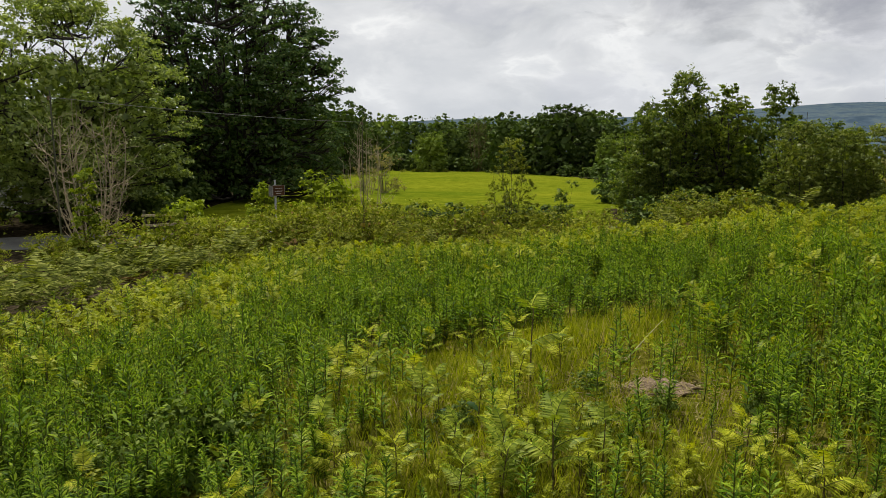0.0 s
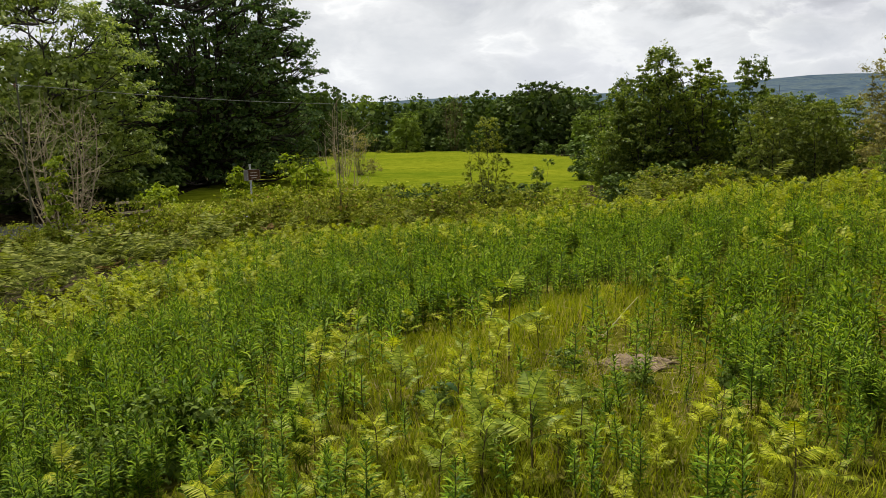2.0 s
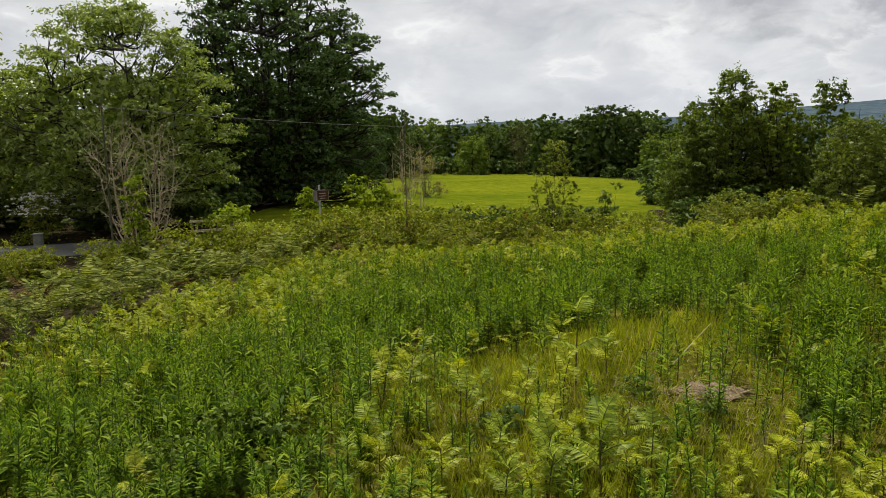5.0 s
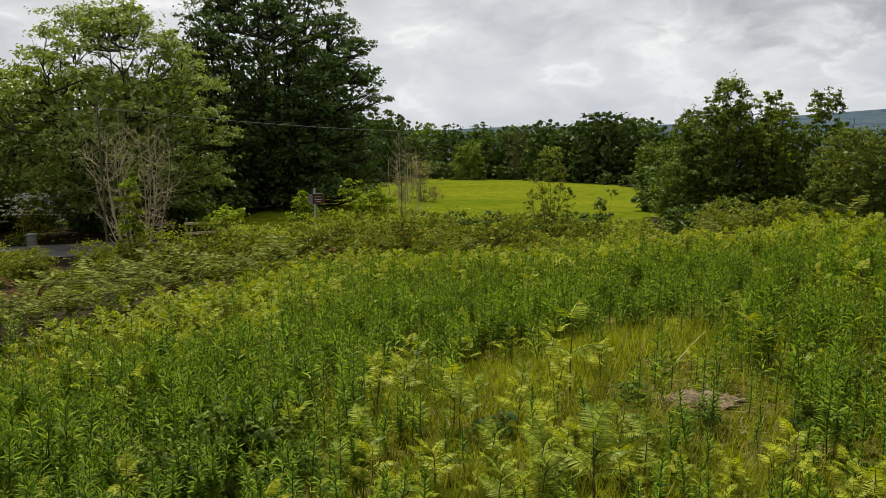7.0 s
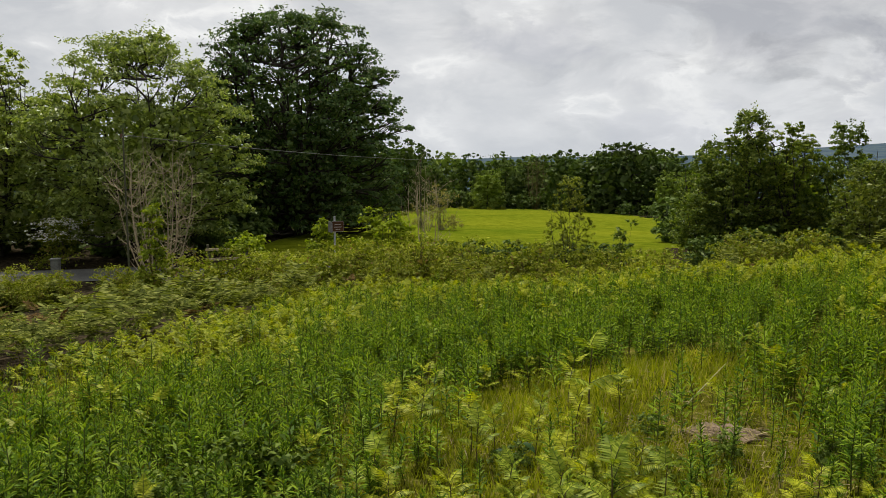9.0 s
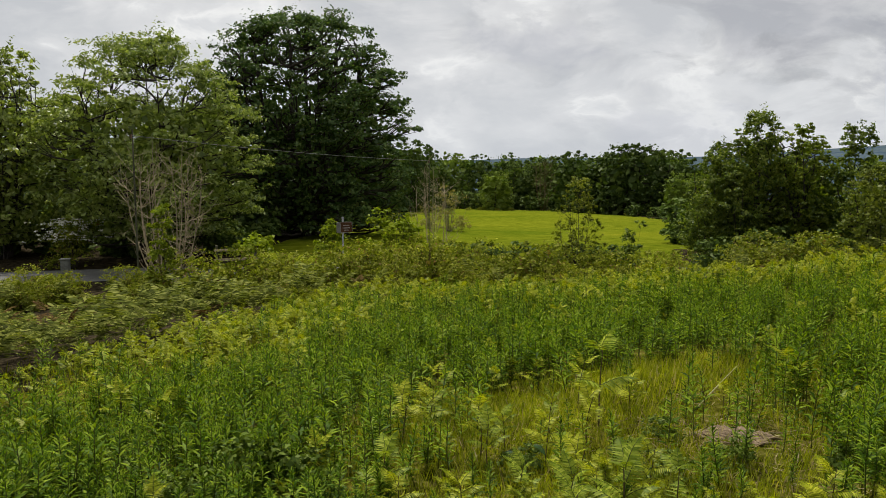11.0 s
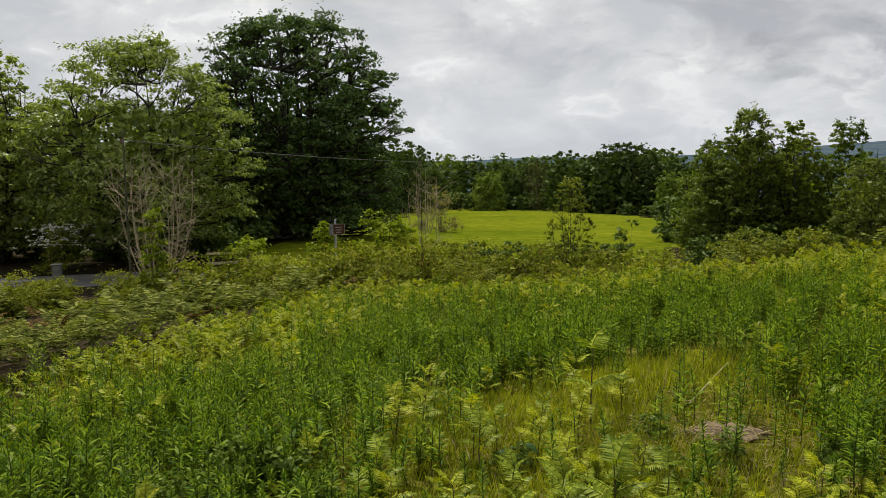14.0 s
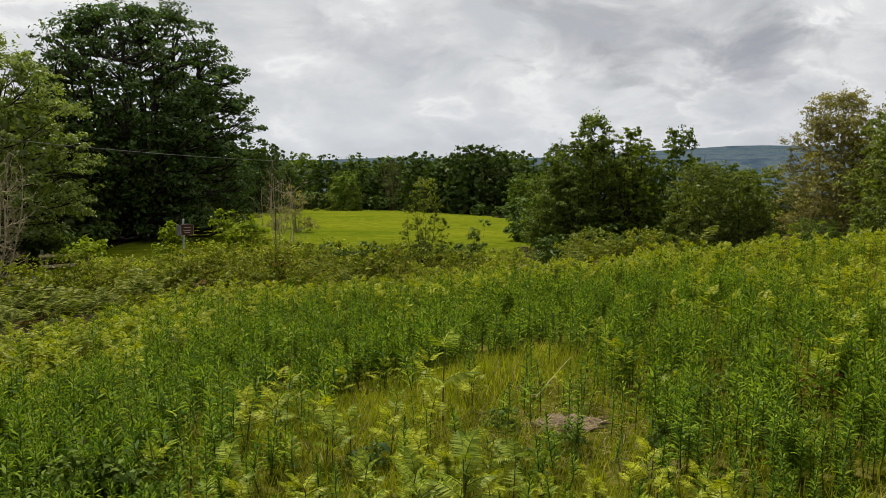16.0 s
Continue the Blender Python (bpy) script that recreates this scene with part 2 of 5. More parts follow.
GALVANISED = rough("galvanised_steel", (0.3, 0.31, 0.31), (0.42, 0.43, 0.42), 30.0, bump=0.05, roughness=0.5)
SIGN_BROWN = rough("brown_sign_face", (0.055, 0.026, 0.014), (0.085, 0.04, 0.02), 18.0, bump=0.02, roughness=0.45)
SIGN_WHITE = rough("dirty_white_sign_paint", (0.22, 0.21, 0.19), (0.36, 0.35, 0.32), 14.0, bump=0.02, roughness=0.5)
SIGN_BACK = rough("grey_sign_back", (0.13, 0.12, 0.11), (0.2, 0.19, 0.18), 12.0, bump=0.05, roughness=0.6)
CABLE = rough("grey_cable", (0.16, 0.16, 0.15), (0.24, 0.24, 0.22), 20.0, bump=0.0, roughness=0.5)
PORCELAIN = rough("brown_insulator", (0.1, 0.06, 0.04), (0.16, 0.1, 0.06), 20.0, bump=0.0, roughness=0.3)
BLOSSOM = foliage("cream_blossom", (0.5, 0.5, 0.42), (0.62, 0.62, 0.54), (0.72, 0.72, 0.66), (1.0, 1.0, 0.9), 0.7, 0.2, None, 1.0)


# ---- the lie of the land ----
def smooth(a, b, v):
    t = np.clip((np.asarray(v, float) - a) / (b - a), 0, 1)
    return t * t * (3 - 2 * t)


def crest(x):
    """How far ahead the meadow runs before the slope breaks."""
    return 17.3 + 2.4 * np.exp(-((x + 3.3) / 2.8) ** 2) + 1.2 * smooth(4, 8, x) + 0.25 * np.sin(x * 0.9)


def outside(x, y):
    """Metres past the rim of the meadow, negative on it."""
    a, b = y - crest(x), -8.2 + 0.31 * np.clip(y - 8.0, 0, 14) - x - 0.25 * np.sin(y * 0.7)
    return 0.5 * (a + b + np.sqrt((a - b) ** 2 + 1.5))


def height(x, y):
    """The lie of the land: a meadow on a slope, a valley with a field, hills far off."""
    x, y = np.asarray(x, float), np.asarray(y, float)
    r = np.hypot(x, y)
    soft_x, soft_y = 45 * np.tanh(x / 45), 45 * np.tanh(y / 45)
    meadow = 0.088 * soft_x - 0.083 * soft_y
    meadow = meadow + 0.05 * np.sin(x * 1.3 + 0.6 * y) * np.sin(y * 0.9 - 0.4 * x) + 0.03 * np.sin(3.1 * x) * np.sin(2.7 * y + 1)
    valley = -3.2 - 0.052 * np.clip(y - 45, 0, 140) - 0.00035 * np.clip(x - 4, 0, 60) ** 2 * smooth(60, 140, y)
    valley = valley + 0.22 * np.sin(x * 0.11 + 1) * np.sin(y * 0.07) * smooth(30, 60, y)
    z = meadow + (valley - meadow) * smooth(0.0, 13, outside(x, y)) * smooth(-25, -5, y)
    low = -30 * smooth(190, 900, r)
    az = np.arctan2(x, y)
    ridge = 2 + 10 * smooth(-0.05, 0.08, az) + 84 * smooth(0.08, 0.62, az) + 4 * np.sin(az * 17 + 0.6) + 2 * np.sin(az * 41)
    near_hill = 8 + 6 * np.sin(az * 14 + 2) + 4 * np.sin(az * 31)
    steps = 0.45 * smooth(2100, 2500, r) + 0.25 * smooth(2900, 3200, r) + 0.3 * smooth(3600, 3900, r) - 0.06 * smooth(2550, 2850, r) - 0.05 * smooth(3250, 3550, r)
    folds = 3.0 * np.sin(x * 0.011 + 1.3 * np.sin(y * 0.004)) * np.sin(y * 0.009) * smooth(900, 1500, r)
    return z + low + ridge * steps * 1.22 + folds + near_hill * smooth(1100, 1500, r) * (1 - 0.7 * smooth(1600, 2000, r))


def ground_material():
    """Thatch and soil on the meadow, short grass on the field, woods and pasture far off painted haze-blue."""
    m, t, link = material("ground_cover")
    geo = node(t, "ShaderNodeNewGeometry")
    sep = node(t, "ShaderNodeSeparateXYZ")
    link(geo.outputs["Position"], sep.inputs[0])

    def noisy(scale, detail=5.0, rough_=0.6):
        n = node(t, "ShaderNodeTexNoise", in_Scale=scale, in_Detail=detail, in_Roughness=rough_)
        link(geo.outputs["Position"], n.inputs["Vector"])
        return n.outputs[0]

    thatch = ramp(t, noisy(7.0, 9.0), [(0.3, (0.025, 0.024, 0.004)), (0.48, (0.075, 0.075, 0.008)), (0.62, (0.14, 0.125, 0.03)), (0.75, (0.22, 0.175, 0.09))])
    thatch = blend(t, 1.0, thatch, ramp(t, noisy(0.9), [(0.3, (0.65, 0.7, 0.6)), (0.7, (1.2, 1.15, 1.1))]), "MULTIPLY")
    litter_shade = ramp(t, noisy(5.0, 9.0), [(0.32, (0.012, 0.010, 0.006)), (0.5, (0.032, 0.026, 0.015)), (0.68, (0.07, 0.052, 0.032))])
    turf = ramp(t, noisy(1.1, 10.0, 0.75), [(0.33, (0.064, 0.085, 0.004)), (0.5, (0.108, 0.132, 0.008)), (0.66, (0.16, 0.172, 0.014))])
    turf = blend(t, 1.0, turf, ramp(t, noisy(0.09, 4.0), [(0.3, (0.7, 0.8, 0.7)), (0.7, (1.22, 1.12, 1.1))]), "MULTIPLY")
    # blue-grey of distance haze is put into the colour of the far land
    far_haze = ramp(t, noisy(0.009, 9.0, 0.72), [(0.38, (0.036, 0.056, 0.078)), (0.48, (0.052, 0.076, 0.10)), (0.54, (0.08, 0.104, 0.108)), (0.58, (0.044, 0.066, 0.088)), (0.66, (0.092, 0.114, 0.116))])
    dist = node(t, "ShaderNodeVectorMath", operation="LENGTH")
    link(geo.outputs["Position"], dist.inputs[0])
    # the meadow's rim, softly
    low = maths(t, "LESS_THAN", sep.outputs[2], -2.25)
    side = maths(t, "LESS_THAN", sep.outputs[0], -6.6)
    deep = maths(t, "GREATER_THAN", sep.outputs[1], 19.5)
    col = blend(t, maths(t, "MAXIMUM", maths(t, "MAXIMUM", low, side), deep), thatch, litter_shade)
    # dark litter replaces turf under the trees, with their shade put into its colour
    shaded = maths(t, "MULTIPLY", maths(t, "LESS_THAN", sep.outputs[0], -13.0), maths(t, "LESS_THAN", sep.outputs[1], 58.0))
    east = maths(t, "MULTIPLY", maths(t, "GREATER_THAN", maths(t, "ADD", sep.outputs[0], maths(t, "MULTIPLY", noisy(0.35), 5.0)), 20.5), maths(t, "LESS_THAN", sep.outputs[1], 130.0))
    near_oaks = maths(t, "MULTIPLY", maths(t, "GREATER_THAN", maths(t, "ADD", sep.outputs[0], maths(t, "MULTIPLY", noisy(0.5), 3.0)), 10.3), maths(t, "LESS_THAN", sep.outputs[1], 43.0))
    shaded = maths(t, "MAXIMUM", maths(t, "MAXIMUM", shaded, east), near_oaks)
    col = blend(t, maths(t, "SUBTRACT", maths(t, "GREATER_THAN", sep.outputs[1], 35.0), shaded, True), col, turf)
    col = blend(t, maths(t, "GREATER_THAN", dist.outputs[1], 230.0), col, far_haze)
    p = node(t, "ShaderNodeBsdfPrincipled", in_Roughness=0.95)
    p.inputs["Specular IOR Level"].default_value = 0.0
    link(col, p.inputs["Base Color"])
    bp = node(t, "ShaderNodeBump", in_Strength=0.7, in_Distance=0.06)
    link(noisy(9.0, 9.0, 0.7), bp.inputs["Height"])
    link(bp.outputs[0], p.inputs["Normal"])
    link(p.outputs[0], node(t, "ShaderNodeOutputMaterial").inputs[0])
    return m


def mesh_of(name, verts, faces, mat, smooth_shade=False):
    """A mesh from arrays: verts (n, 3) and faces (m, k), all with k corners."""
    verts, faces = np.asarray(verts, np.float32), np.asarray(faces, np.int32)
    me = bpy.data.meshes.new(name)
    m, k = faces.shape
    me.vertices.add(len(verts))
    me.vertices.foreach_set("co", verts.ravel())
    me.loops.add(m * k)
    me.loops.foreach_set("vertex_index", faces.ravel())
    me.polygons.add(m)
    me.polygons.foreach_set("loop_start", np.arange(0, m * k, k, dtype=np.int32))
    if smooth_shade:
        me.polygons.foreach_set("use_smooth", np.ones(m, bool))
    me.update(calc_edges=True)
    me.materials.append(mat)
    return me


def put(name, me, parent=None, label=""):
    ob = new(name, me)
    ob.parent = parent
    return tagged(ob, label)


def joined(pieces):
    """Several (verts, faces) as one pair."""
    vs, fs, n = [], [], 0
    for v, f in pieces:
        vs.append(v)
        fs.append(np.asarray(f) + n)
        n += len(v)
    return np.concatenate(vs), np.concatenate(fs)


def build_ground():
    u = np.linspace(-1, 1, 210)
    line = 4600 * np.sinh(9.2 * u) / math.sinh(9.2)
    gx, gy = np.meshgrid(line, line + 9, indexing="ij")
    v = np.stack([gx, gy, height(gx, gy)], -1).reshape(-1, 3)
    n = len(u)
    i = (np.arange(n - 1)[:, None] * n + np.arange(n - 1)[None, :]).ravel()
    f = np.stack([i, i + n, i + n + 1, i + 1], -1)
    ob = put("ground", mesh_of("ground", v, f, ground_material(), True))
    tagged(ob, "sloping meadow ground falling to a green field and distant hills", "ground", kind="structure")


build_ground()


# ---- building blocks for plants ----
def unit(v):
    return v / np.maximum(np.linalg.norm(v, axis=-1, keepdims=True), 1e-9)


def tube(points, radii, sides=6):
    """A tapering tube of quads along points, with a closed tip."""
    p, r = np.asarray(points, float), np.asarray(radii, float)
    d = unit(np.gradient(p, axis=0))
    ref = np.where(np.abs(d[:, 2:3]) < 0.9, np.array([[0, 0, 1.0]]), np.array([[1.0, 0, 0]]))
    a = unit(np.cross(d, ref))
    b = np.cross(d, a)
    ang = np.arange(sides) * 2 * math.pi / sides
    ring = p[:, None, :] + r[:, None, None] * (a[:, None, :] * np.cos(ang)[None, :, None] + b[:, None, :] * np.sin(ang)[None, :, None])
    n = len(p)
    i, j = np.meshgrid(np.arange(n - 1), np.arange(sides), indexing="ij")
    i, j = i.ravel(), j.ravel()
    k = (j + 1) % sides
    return ring.reshape(-1, 3), np.stack([i * sides + j, i * sides + k, (i + 1) * sides + k, (i + 1) * sides + j], -1)


def bend(a, b, sag, n=7):
    """A curved line from a to b that leaves its chord by the vector sag."""
    t = np.linspace(0, 1, n)[:, None]
    a, b = np.asarray(a, float), np.asarray(b, float)
    return a + (b - a) * t + np.asarray(sag, float) * 4 * t * (1 - t)


def leaves(rng, at, out, size, slim=0.5, droop=0.0, fold=0.12):
    """A four-cornered leaf at each place, its face turned towards out with much play."""
    n = len(at)
    face = unit(out + rng.normal(0, 0.55, (n, 3)))
    along = unit(np.cross(face, rng.normal(0, 1, (n, 3))))
    along[:, 2] -= droop
    along = unit(along)
    across = unit(np.cross(face, along))
    s = (size * rng.uniform(0.6, 1.3, n))[:, None]
    mid = at + along * s * 0.08
    v = np.stack([at - along * s * 0.5, mid + across * s * slim * 0.5 + face * s * fold, at + along * s * 0.5, mid - across * s * slim * 0.5 + face * s * fold], 1)
    return v.reshape(-1, 3), np.arange(4 * n).reshape(n, 4)


def clump_leaves(rng, centres, sizes, count, size, slim, flat=0.75, droop=0.0, hollow=0.45, even=0.22, layer=0.6, tight=0.24):
    """Leaves spread over the shells of clumps; count in all."""
    w = sizes ** 2
    which = rng.choice(len(centres), count, p=w / w.sum())
    d = unit(rng.normal(0, 1, (count, 3)))
    d[:, 2] = np.where(d[:, 2] < -0.35, -d[:, 2], d[:, 2])
    r = hollow + (1 - hollow) * rng.uniform(0, 1, count) ** 0.6
    r = r * (1 + 0.22 * np.sin(d[:, 0] * 9 + which) * np.sin(d[:, 1] * 8 + which * 2))
    at = centres[which] + d * (r * sizes[which])[:, None] * np.array([1, 1, flat])
    # gather the leaves into sprays, so that the outline frays
    sprays = max(1, count // 34)
    heart = at[:sprays] + d[:sprays] * (sizes[which[:sprays]] * rng.uniform(-0.1, 0.28, sprays))[:, None]
    own = rng.integers(0, sprays, count)
    loose = rng.uniform(0, 1, count) < even
    spread = (tight * sizes[which[own]])[:, None] * rng.normal(0, 0.62, (count, 3)) * np.array([1, 1, layer])
    at = np.where(loose[:, None], at, heart[own] + spread)
    d = np.where(loose[:, None], d, d[own])
    return leaves(rng, at, d * 0.7 + np.array([0, 0, 0.6]), size, slim, droop)


def make_tree(name, seed, tall, spread, base_z, profile, clumps, count, size, leaf, bark, trunk_r, stems=1, slim=0.55, clump=0.17,
              squash=(1.0, 0.9), limbs=7, flat=0.75, droop=0.0, lean=0.0, label="", category="tree", twig=True, even=0.22, fill=0, fill_size=0.5, fill_top=0.8, shoots=0, layer=0.6):
    """A tree at the origin: trunk, limbs and a crown of leaf clumps. profile: half width over height, both 0 to 1, from crown base to top."""
    rng = np.random.default_rng(seed)
    root = new(name)
    tagged(root, label, category)
    hs, ws = np.array(profile)[:, 0], np.array(profile)[:, 1]
    fine = np.linspace(0, 1, 200)
    share = np.cumsum(0.16 + np.interp(fine, hs, ws))
    hh = np.interp((np.arange(clumps) + rng.uniform(0, 1, clumps)) / clumps, share / share[-1], fine)
    ang = np.arange(len(hh)) * 2.39996 + rng.uniform(-0.5, 0.5, len(hh))
    skin = rng.uniform(0, 1, len(hh)) < 0.68
    rad = np.interp(hh, hs, ws) * spread * np.where(skin, rng.uniform(0.8, 0.98, len(hh)), rng.uniform(0.2, 0.8, len(hh)))
    cz = base_z + (tall - base_z) * hh
    sizes = clump * spread * rng.uniform(0.7, 1.35, len(hh)) * (1 + 0.25 * smooth(0.75, 1.0, hh))
    cz = np.minimum(cz, tall - sizes * flat * 0.9)
    centres = np.stack([np.cos(ang) * rad * squash[0] + lean * cz, np.sin(ang) * rad * squash[1], cz], -1)
    # trunk and limbs
    split = base_z * 0.75 + 0.12 * tall * (stems == 1)
    top = np.array([lean * tall, 0, tall * 0.86])
    trunk = []
    for s in range(stems):
        a = s * 2 * math.pi / max(stems, 1) + 0.5
        foot = np.array([math.cos(a), math.sin(a), 0]) * trunk_r * 0.75 * (stems > 1) + np.array([0, 0, -0.4])
        head = np.array([math.cos(a), math.sin(a), 0]) * spread * 0.12 * (stems > 1) + np.array([lean * split * 1.6, 0, split * 1.6])
        line = bend(foot, head, rng.normal(0, 0.12, 3) * [1, 1, 0], 8)
        rr = trunk_r * (0.75 if stems > 1 else 1) * np.array([1.5, 1.12, 1.0, 0.95, 0.88, 0.8, 0.72, 0.6])
        trunk.append(tube(line, rr, 10))
    put("trunk", mesh_of("trunk", *joined(trunk), bark, True), root)
    spine = []
    for k in range(limbs):
        a = k * 2.39996 + rng.uniform(-0.3, 0.3)
        reach = spread * rng.uniform(0.35, 0.7) * (0.15 if k == 0 else 1)
        start = np.array([lean * split, 0, split * rng.uniform(0.75, 1.4)])
        end = np.array([math.cos(a) * reach * squash[0], math.sin(a) * reach * squash[1], base_z + (tall - base_z) * rng.uniform(0.55, 0.88)])
        if k == 0:
            end = top.copy()
        end[0] += lean * end[2] * (k > 0)
        line = bend(start, end, np.array([math.cos(a), math.sin(a), -0.5]) * reach * 0.2 + rng.normal(0, 0.03 * tall, 3) * 0.5, 10)
        spine.append(line)
        r0 = trunk_r * rng.uniform(0.38, 0.58)
        put("limb", mesh_of("limb", *tube(line, np.linspace(r0, r0 * 0.16, 10), 7), bark, True), root)
    # boughs from the limbs to the clumps
    nodes = np.concatenate([q[1:] for q in spine])
    boughs = []
    for c, s in list(zip(centres, sizes))[::1 if twig else 3]:
        d = np.linalg.norm(nodes - c, axis=1) + 3.0 * np.maximum(nodes[:, 2] - c[2] + 0.2, 0)
        a = nodes[np.argmin(d)]
        line = bend(a, c, rng.normal(0, 0.12, 3) * np.linalg.norm(c - a) - np.array([0, 0, 0.06]) * np.linalg.norm(c - a), 6)
        boughs.append(tube(line, np.linspace(0.2, 0.07, 6) * trunk_r, 4))
        for _ in range(3 if twig else 0):
            tip = c + unit(rng.normal(0, 1, 3) + [0, 0, 0.3]) * s * 0.85
            boughs.append(tube(bend(line[3], tip, rng.normal(0, 0.1, 3) * s, 4), np.linspace(0.08, 0.025, 4) * trunk_r, 3))
    tagged(put("branchwork", mesh_of("branchwork", *joined(boughs), bark), root), kind="stuff")
    crown = [clump_leaves(rng, centres, sizes, count, size, slim, flat, droop, 0.45, even, layer)]
    if fill:                        # the dim inside of the crown
        h, a = rng.uniform(0.02, fill_top, fill), rng.uniform(0, 2 * math.pi, fill)
        r = np.interp(h, hs, ws) * spread * np.sqrt(rng.uniform(0, 0.62, fill))
        z = base_z + (tall - base_z) * h
        at = np.stack([np.cos(a) * r * squash[0] + lean * z, np.sin(a) * r * squash[1], z], -1)
        crown.append(leaves(rng, at, np.tile([0, 0, 0.5], (fill, 1)), fill_size, 0.7))
    if shoots:                      # leading shoots that break the outline
        high = np.nonzero(hh > 0.35)[0]
        for i in rng.choice(high, shoots):
            out = unit(np.array([centres[i][0], centres[i][1], 0]) / spread + rng.normal(0, 0.25, 3) + [0, 0, 0.9])
            tip = centres[i] + out * sizes[i] * rng.uniform(1.0, 1.5)
            n = 16
            at = centres[i] + (tip - centres[i]) * np.linspace(0.45, 1, n)[:, None] + rng.normal(0, 0.11, (n, 3)) * sizes[i]
            crown.append(leaves(rng, at, np.tile(out, (n, 1)) + [0, 0, 0.3], size, slim, droop))
    put("crown", mesh_of("crown", *joined(crown), leaf), root)
    return root


def stand(ob, x, y, turn=0.0, size=1.0, sink=0.05, tall=1.0):
    """Put a thing on the ground."""
    ob.matrix_basis = Matrix.Translation((x, y, float(height(x, y)) - sink)) @ Matrix.Rotation(turn, 4, "Z") @ Matrix.Diagonal((size, size, size * tall, 1))
    return ob


def another(ob, x, y, turn=0.0, size=1.0, sink=0.05, tall=1.0, label=""):
    """A copy of a thing that stands elsewhere."""
    m = Matrix.Translation((x, y, float(height(x, y)) - sink)) @ Matrix.Rotation(turn, 4, "Z")
    c = copy_thing(ob, m)
    c.matrix_basis = m @ Matrix.Diagonal((size, size, size * tall, 1))
    return tagged(c, label)


# ---- the large trees ----
ROUND = [(0, 0.55), (0.2, 0.95), (0.45, 1.0), (0.7, 0.82), (0.88, 0.5), (1, 0.15)]
DOME = [(0, 0.85), (0.25, 1.0), (0.55, 0.95), (0.8, 0.7), (0.93, 0.42), (1, 0.2)]
FULL = [(0, 0.9), (0.25, 1.0), (0.5, 1.0), (0.7, 0.9), (0.86, 0.66), (0.95, 0.4), (1, 0.12)]
EGG = [(0, 0.7), (0.3, 1.0), (0.6, 0.8), (0.85, 0.45), (1, 0.12)]

stand(make_tree("sycamore_tree", 11, 13.9, 7.0, 0.6, FULL, 410, 84000, 0.2, SYCAMORE, BARK, 0.5, stems=3, slim=0.7, clump=0.122, flat=0.5, limbs=16, shoots=120, layer=0.42, even=0.1,
                fill=6000, fill_size=0.36, fill_top=0.66, label="large dark sycamore tree with a broad dense domed crown"), -13.1, 50.3, 0.4)
ash = make_tree("ash_tree", 23, 10.4, 5.4, 1.0, ROUND, 170, 38000, 0.2, ASH, BARK, 0.24, stems=2, slim=0.5, clump=0.16, limbs=9, flat=0.5, droop=0.3, shoots=50, layer=0.42, even=0.18,
                fill=4500, fill_size=0.36, fill_top=0.66, label="light green ash tree with an open spreading crown")
stand(ash, -16.9, 36.0, 0.9)

spots = random.Random(5)
ash_far = make_tree("ash_tree", 29, 12.5, 5.2, 0.8, ROUND, 100, 14000, 0.3, ASH, BARK, 0.28, stems=1, slim=0.5, clump=0.17, limbs=7, flat=0.55, droop=0.3, shoots=50, layer=0.45, even=0.08,
                    fill=3500, fill_size=0.45, fill_top=0.7, label="ash tree with thinning twigs at the top of its crown")
stand(ash_far, -28.2, 37.5, 0.2, 0.86)
another(ash_far, -35.5, 36.0, 2.0, 1.05)
another(ash_far, -24.4, 36.4, 1.1, 0.8)
another(ash_far, -21.0, 46.0, 4.0, 0.58, label="shaded ash tree behind the lane")

SPIRE = [(0, 0.75), (0.25, 1.0), (0.5, 0.86), (0.72, 0.6), (0.88, 0.34), (1, 0.1)]
oak_a = make_tree("oak_tree", 41, 6.9, 2.3, 0.9, SPIRE, 84, 17000, 0.14, OAK, BARK, 0.14, slim=0.65, clump=0.18, limbs=8, flat=0.65, shoots=46, even=0.06, layer=0.5, fill=1300, fill_size=0.24, fill_top=0.75, label="young oak tree with yellow-green sprays on a dark crown")
oak_b = make_tree("oak_tree", 42, 6.2, 2.3, 0.5, SPIRE, 74, 14000, 0.14, OAK, BARK, 0.12, slim=0.65, clump=0.19, limbs=7, flat=0.65, lean=0.05, twig=False, shoots=40, even=0.06, layer=0.5, fill=1300, fill_size=0.24, fill_top=0.75, label="young oak tree at the edge of the meadow")
oak_c = make_tree("oak_tree", 44, 6.6, 1.6, 1.3, SPIRE, 56, 9500, 0.14, OAK_LIGHT, BARK, 0.11, slim=0.65, clump=0.22, limbs=5, flat=0.7, shoots=40, even=0.06, layer=0.5, fill=600, fill_size=0.2, fill_top=0.6, label="young oak tree with fresh yellow-green leaves")
stand(oak_a, 12.3, 40.4, 0.3, 1.0, tall=1.05)
stand(oak_b, 10.5, 41.0, 1.0, 0.84)
stand(oak_c, 14.0, 39.4, 1.0, 1.0)
another(oak_b, 16.5, 38.9, 3.6, 0.86, tall=1.2)
another(oak_a, 11.2, 43.5, 2.2, 0.84)
another(oak_a, 15.2, 41.5, 4.2, 0.84)
another(oak_b, 11.3, 39.6, 2.4, 0.7)
another(oak_b, 13.2, 42.4, 0.9, 0.95)
another(oak_b, 18.4, 38.0, 0.4, 0.76)
another(oak_b, 9.6, 39.6, 5.2, 0.5, label="low bushy oak at the edge of the field")
another(oak_a, 20.6, 39.5, 5.0, 0.66)
another(oak_a, 16.0, 36.6, 1.4, 0.7)
another(oak_b, 17.6, 37.4, 2.8, 0.72)

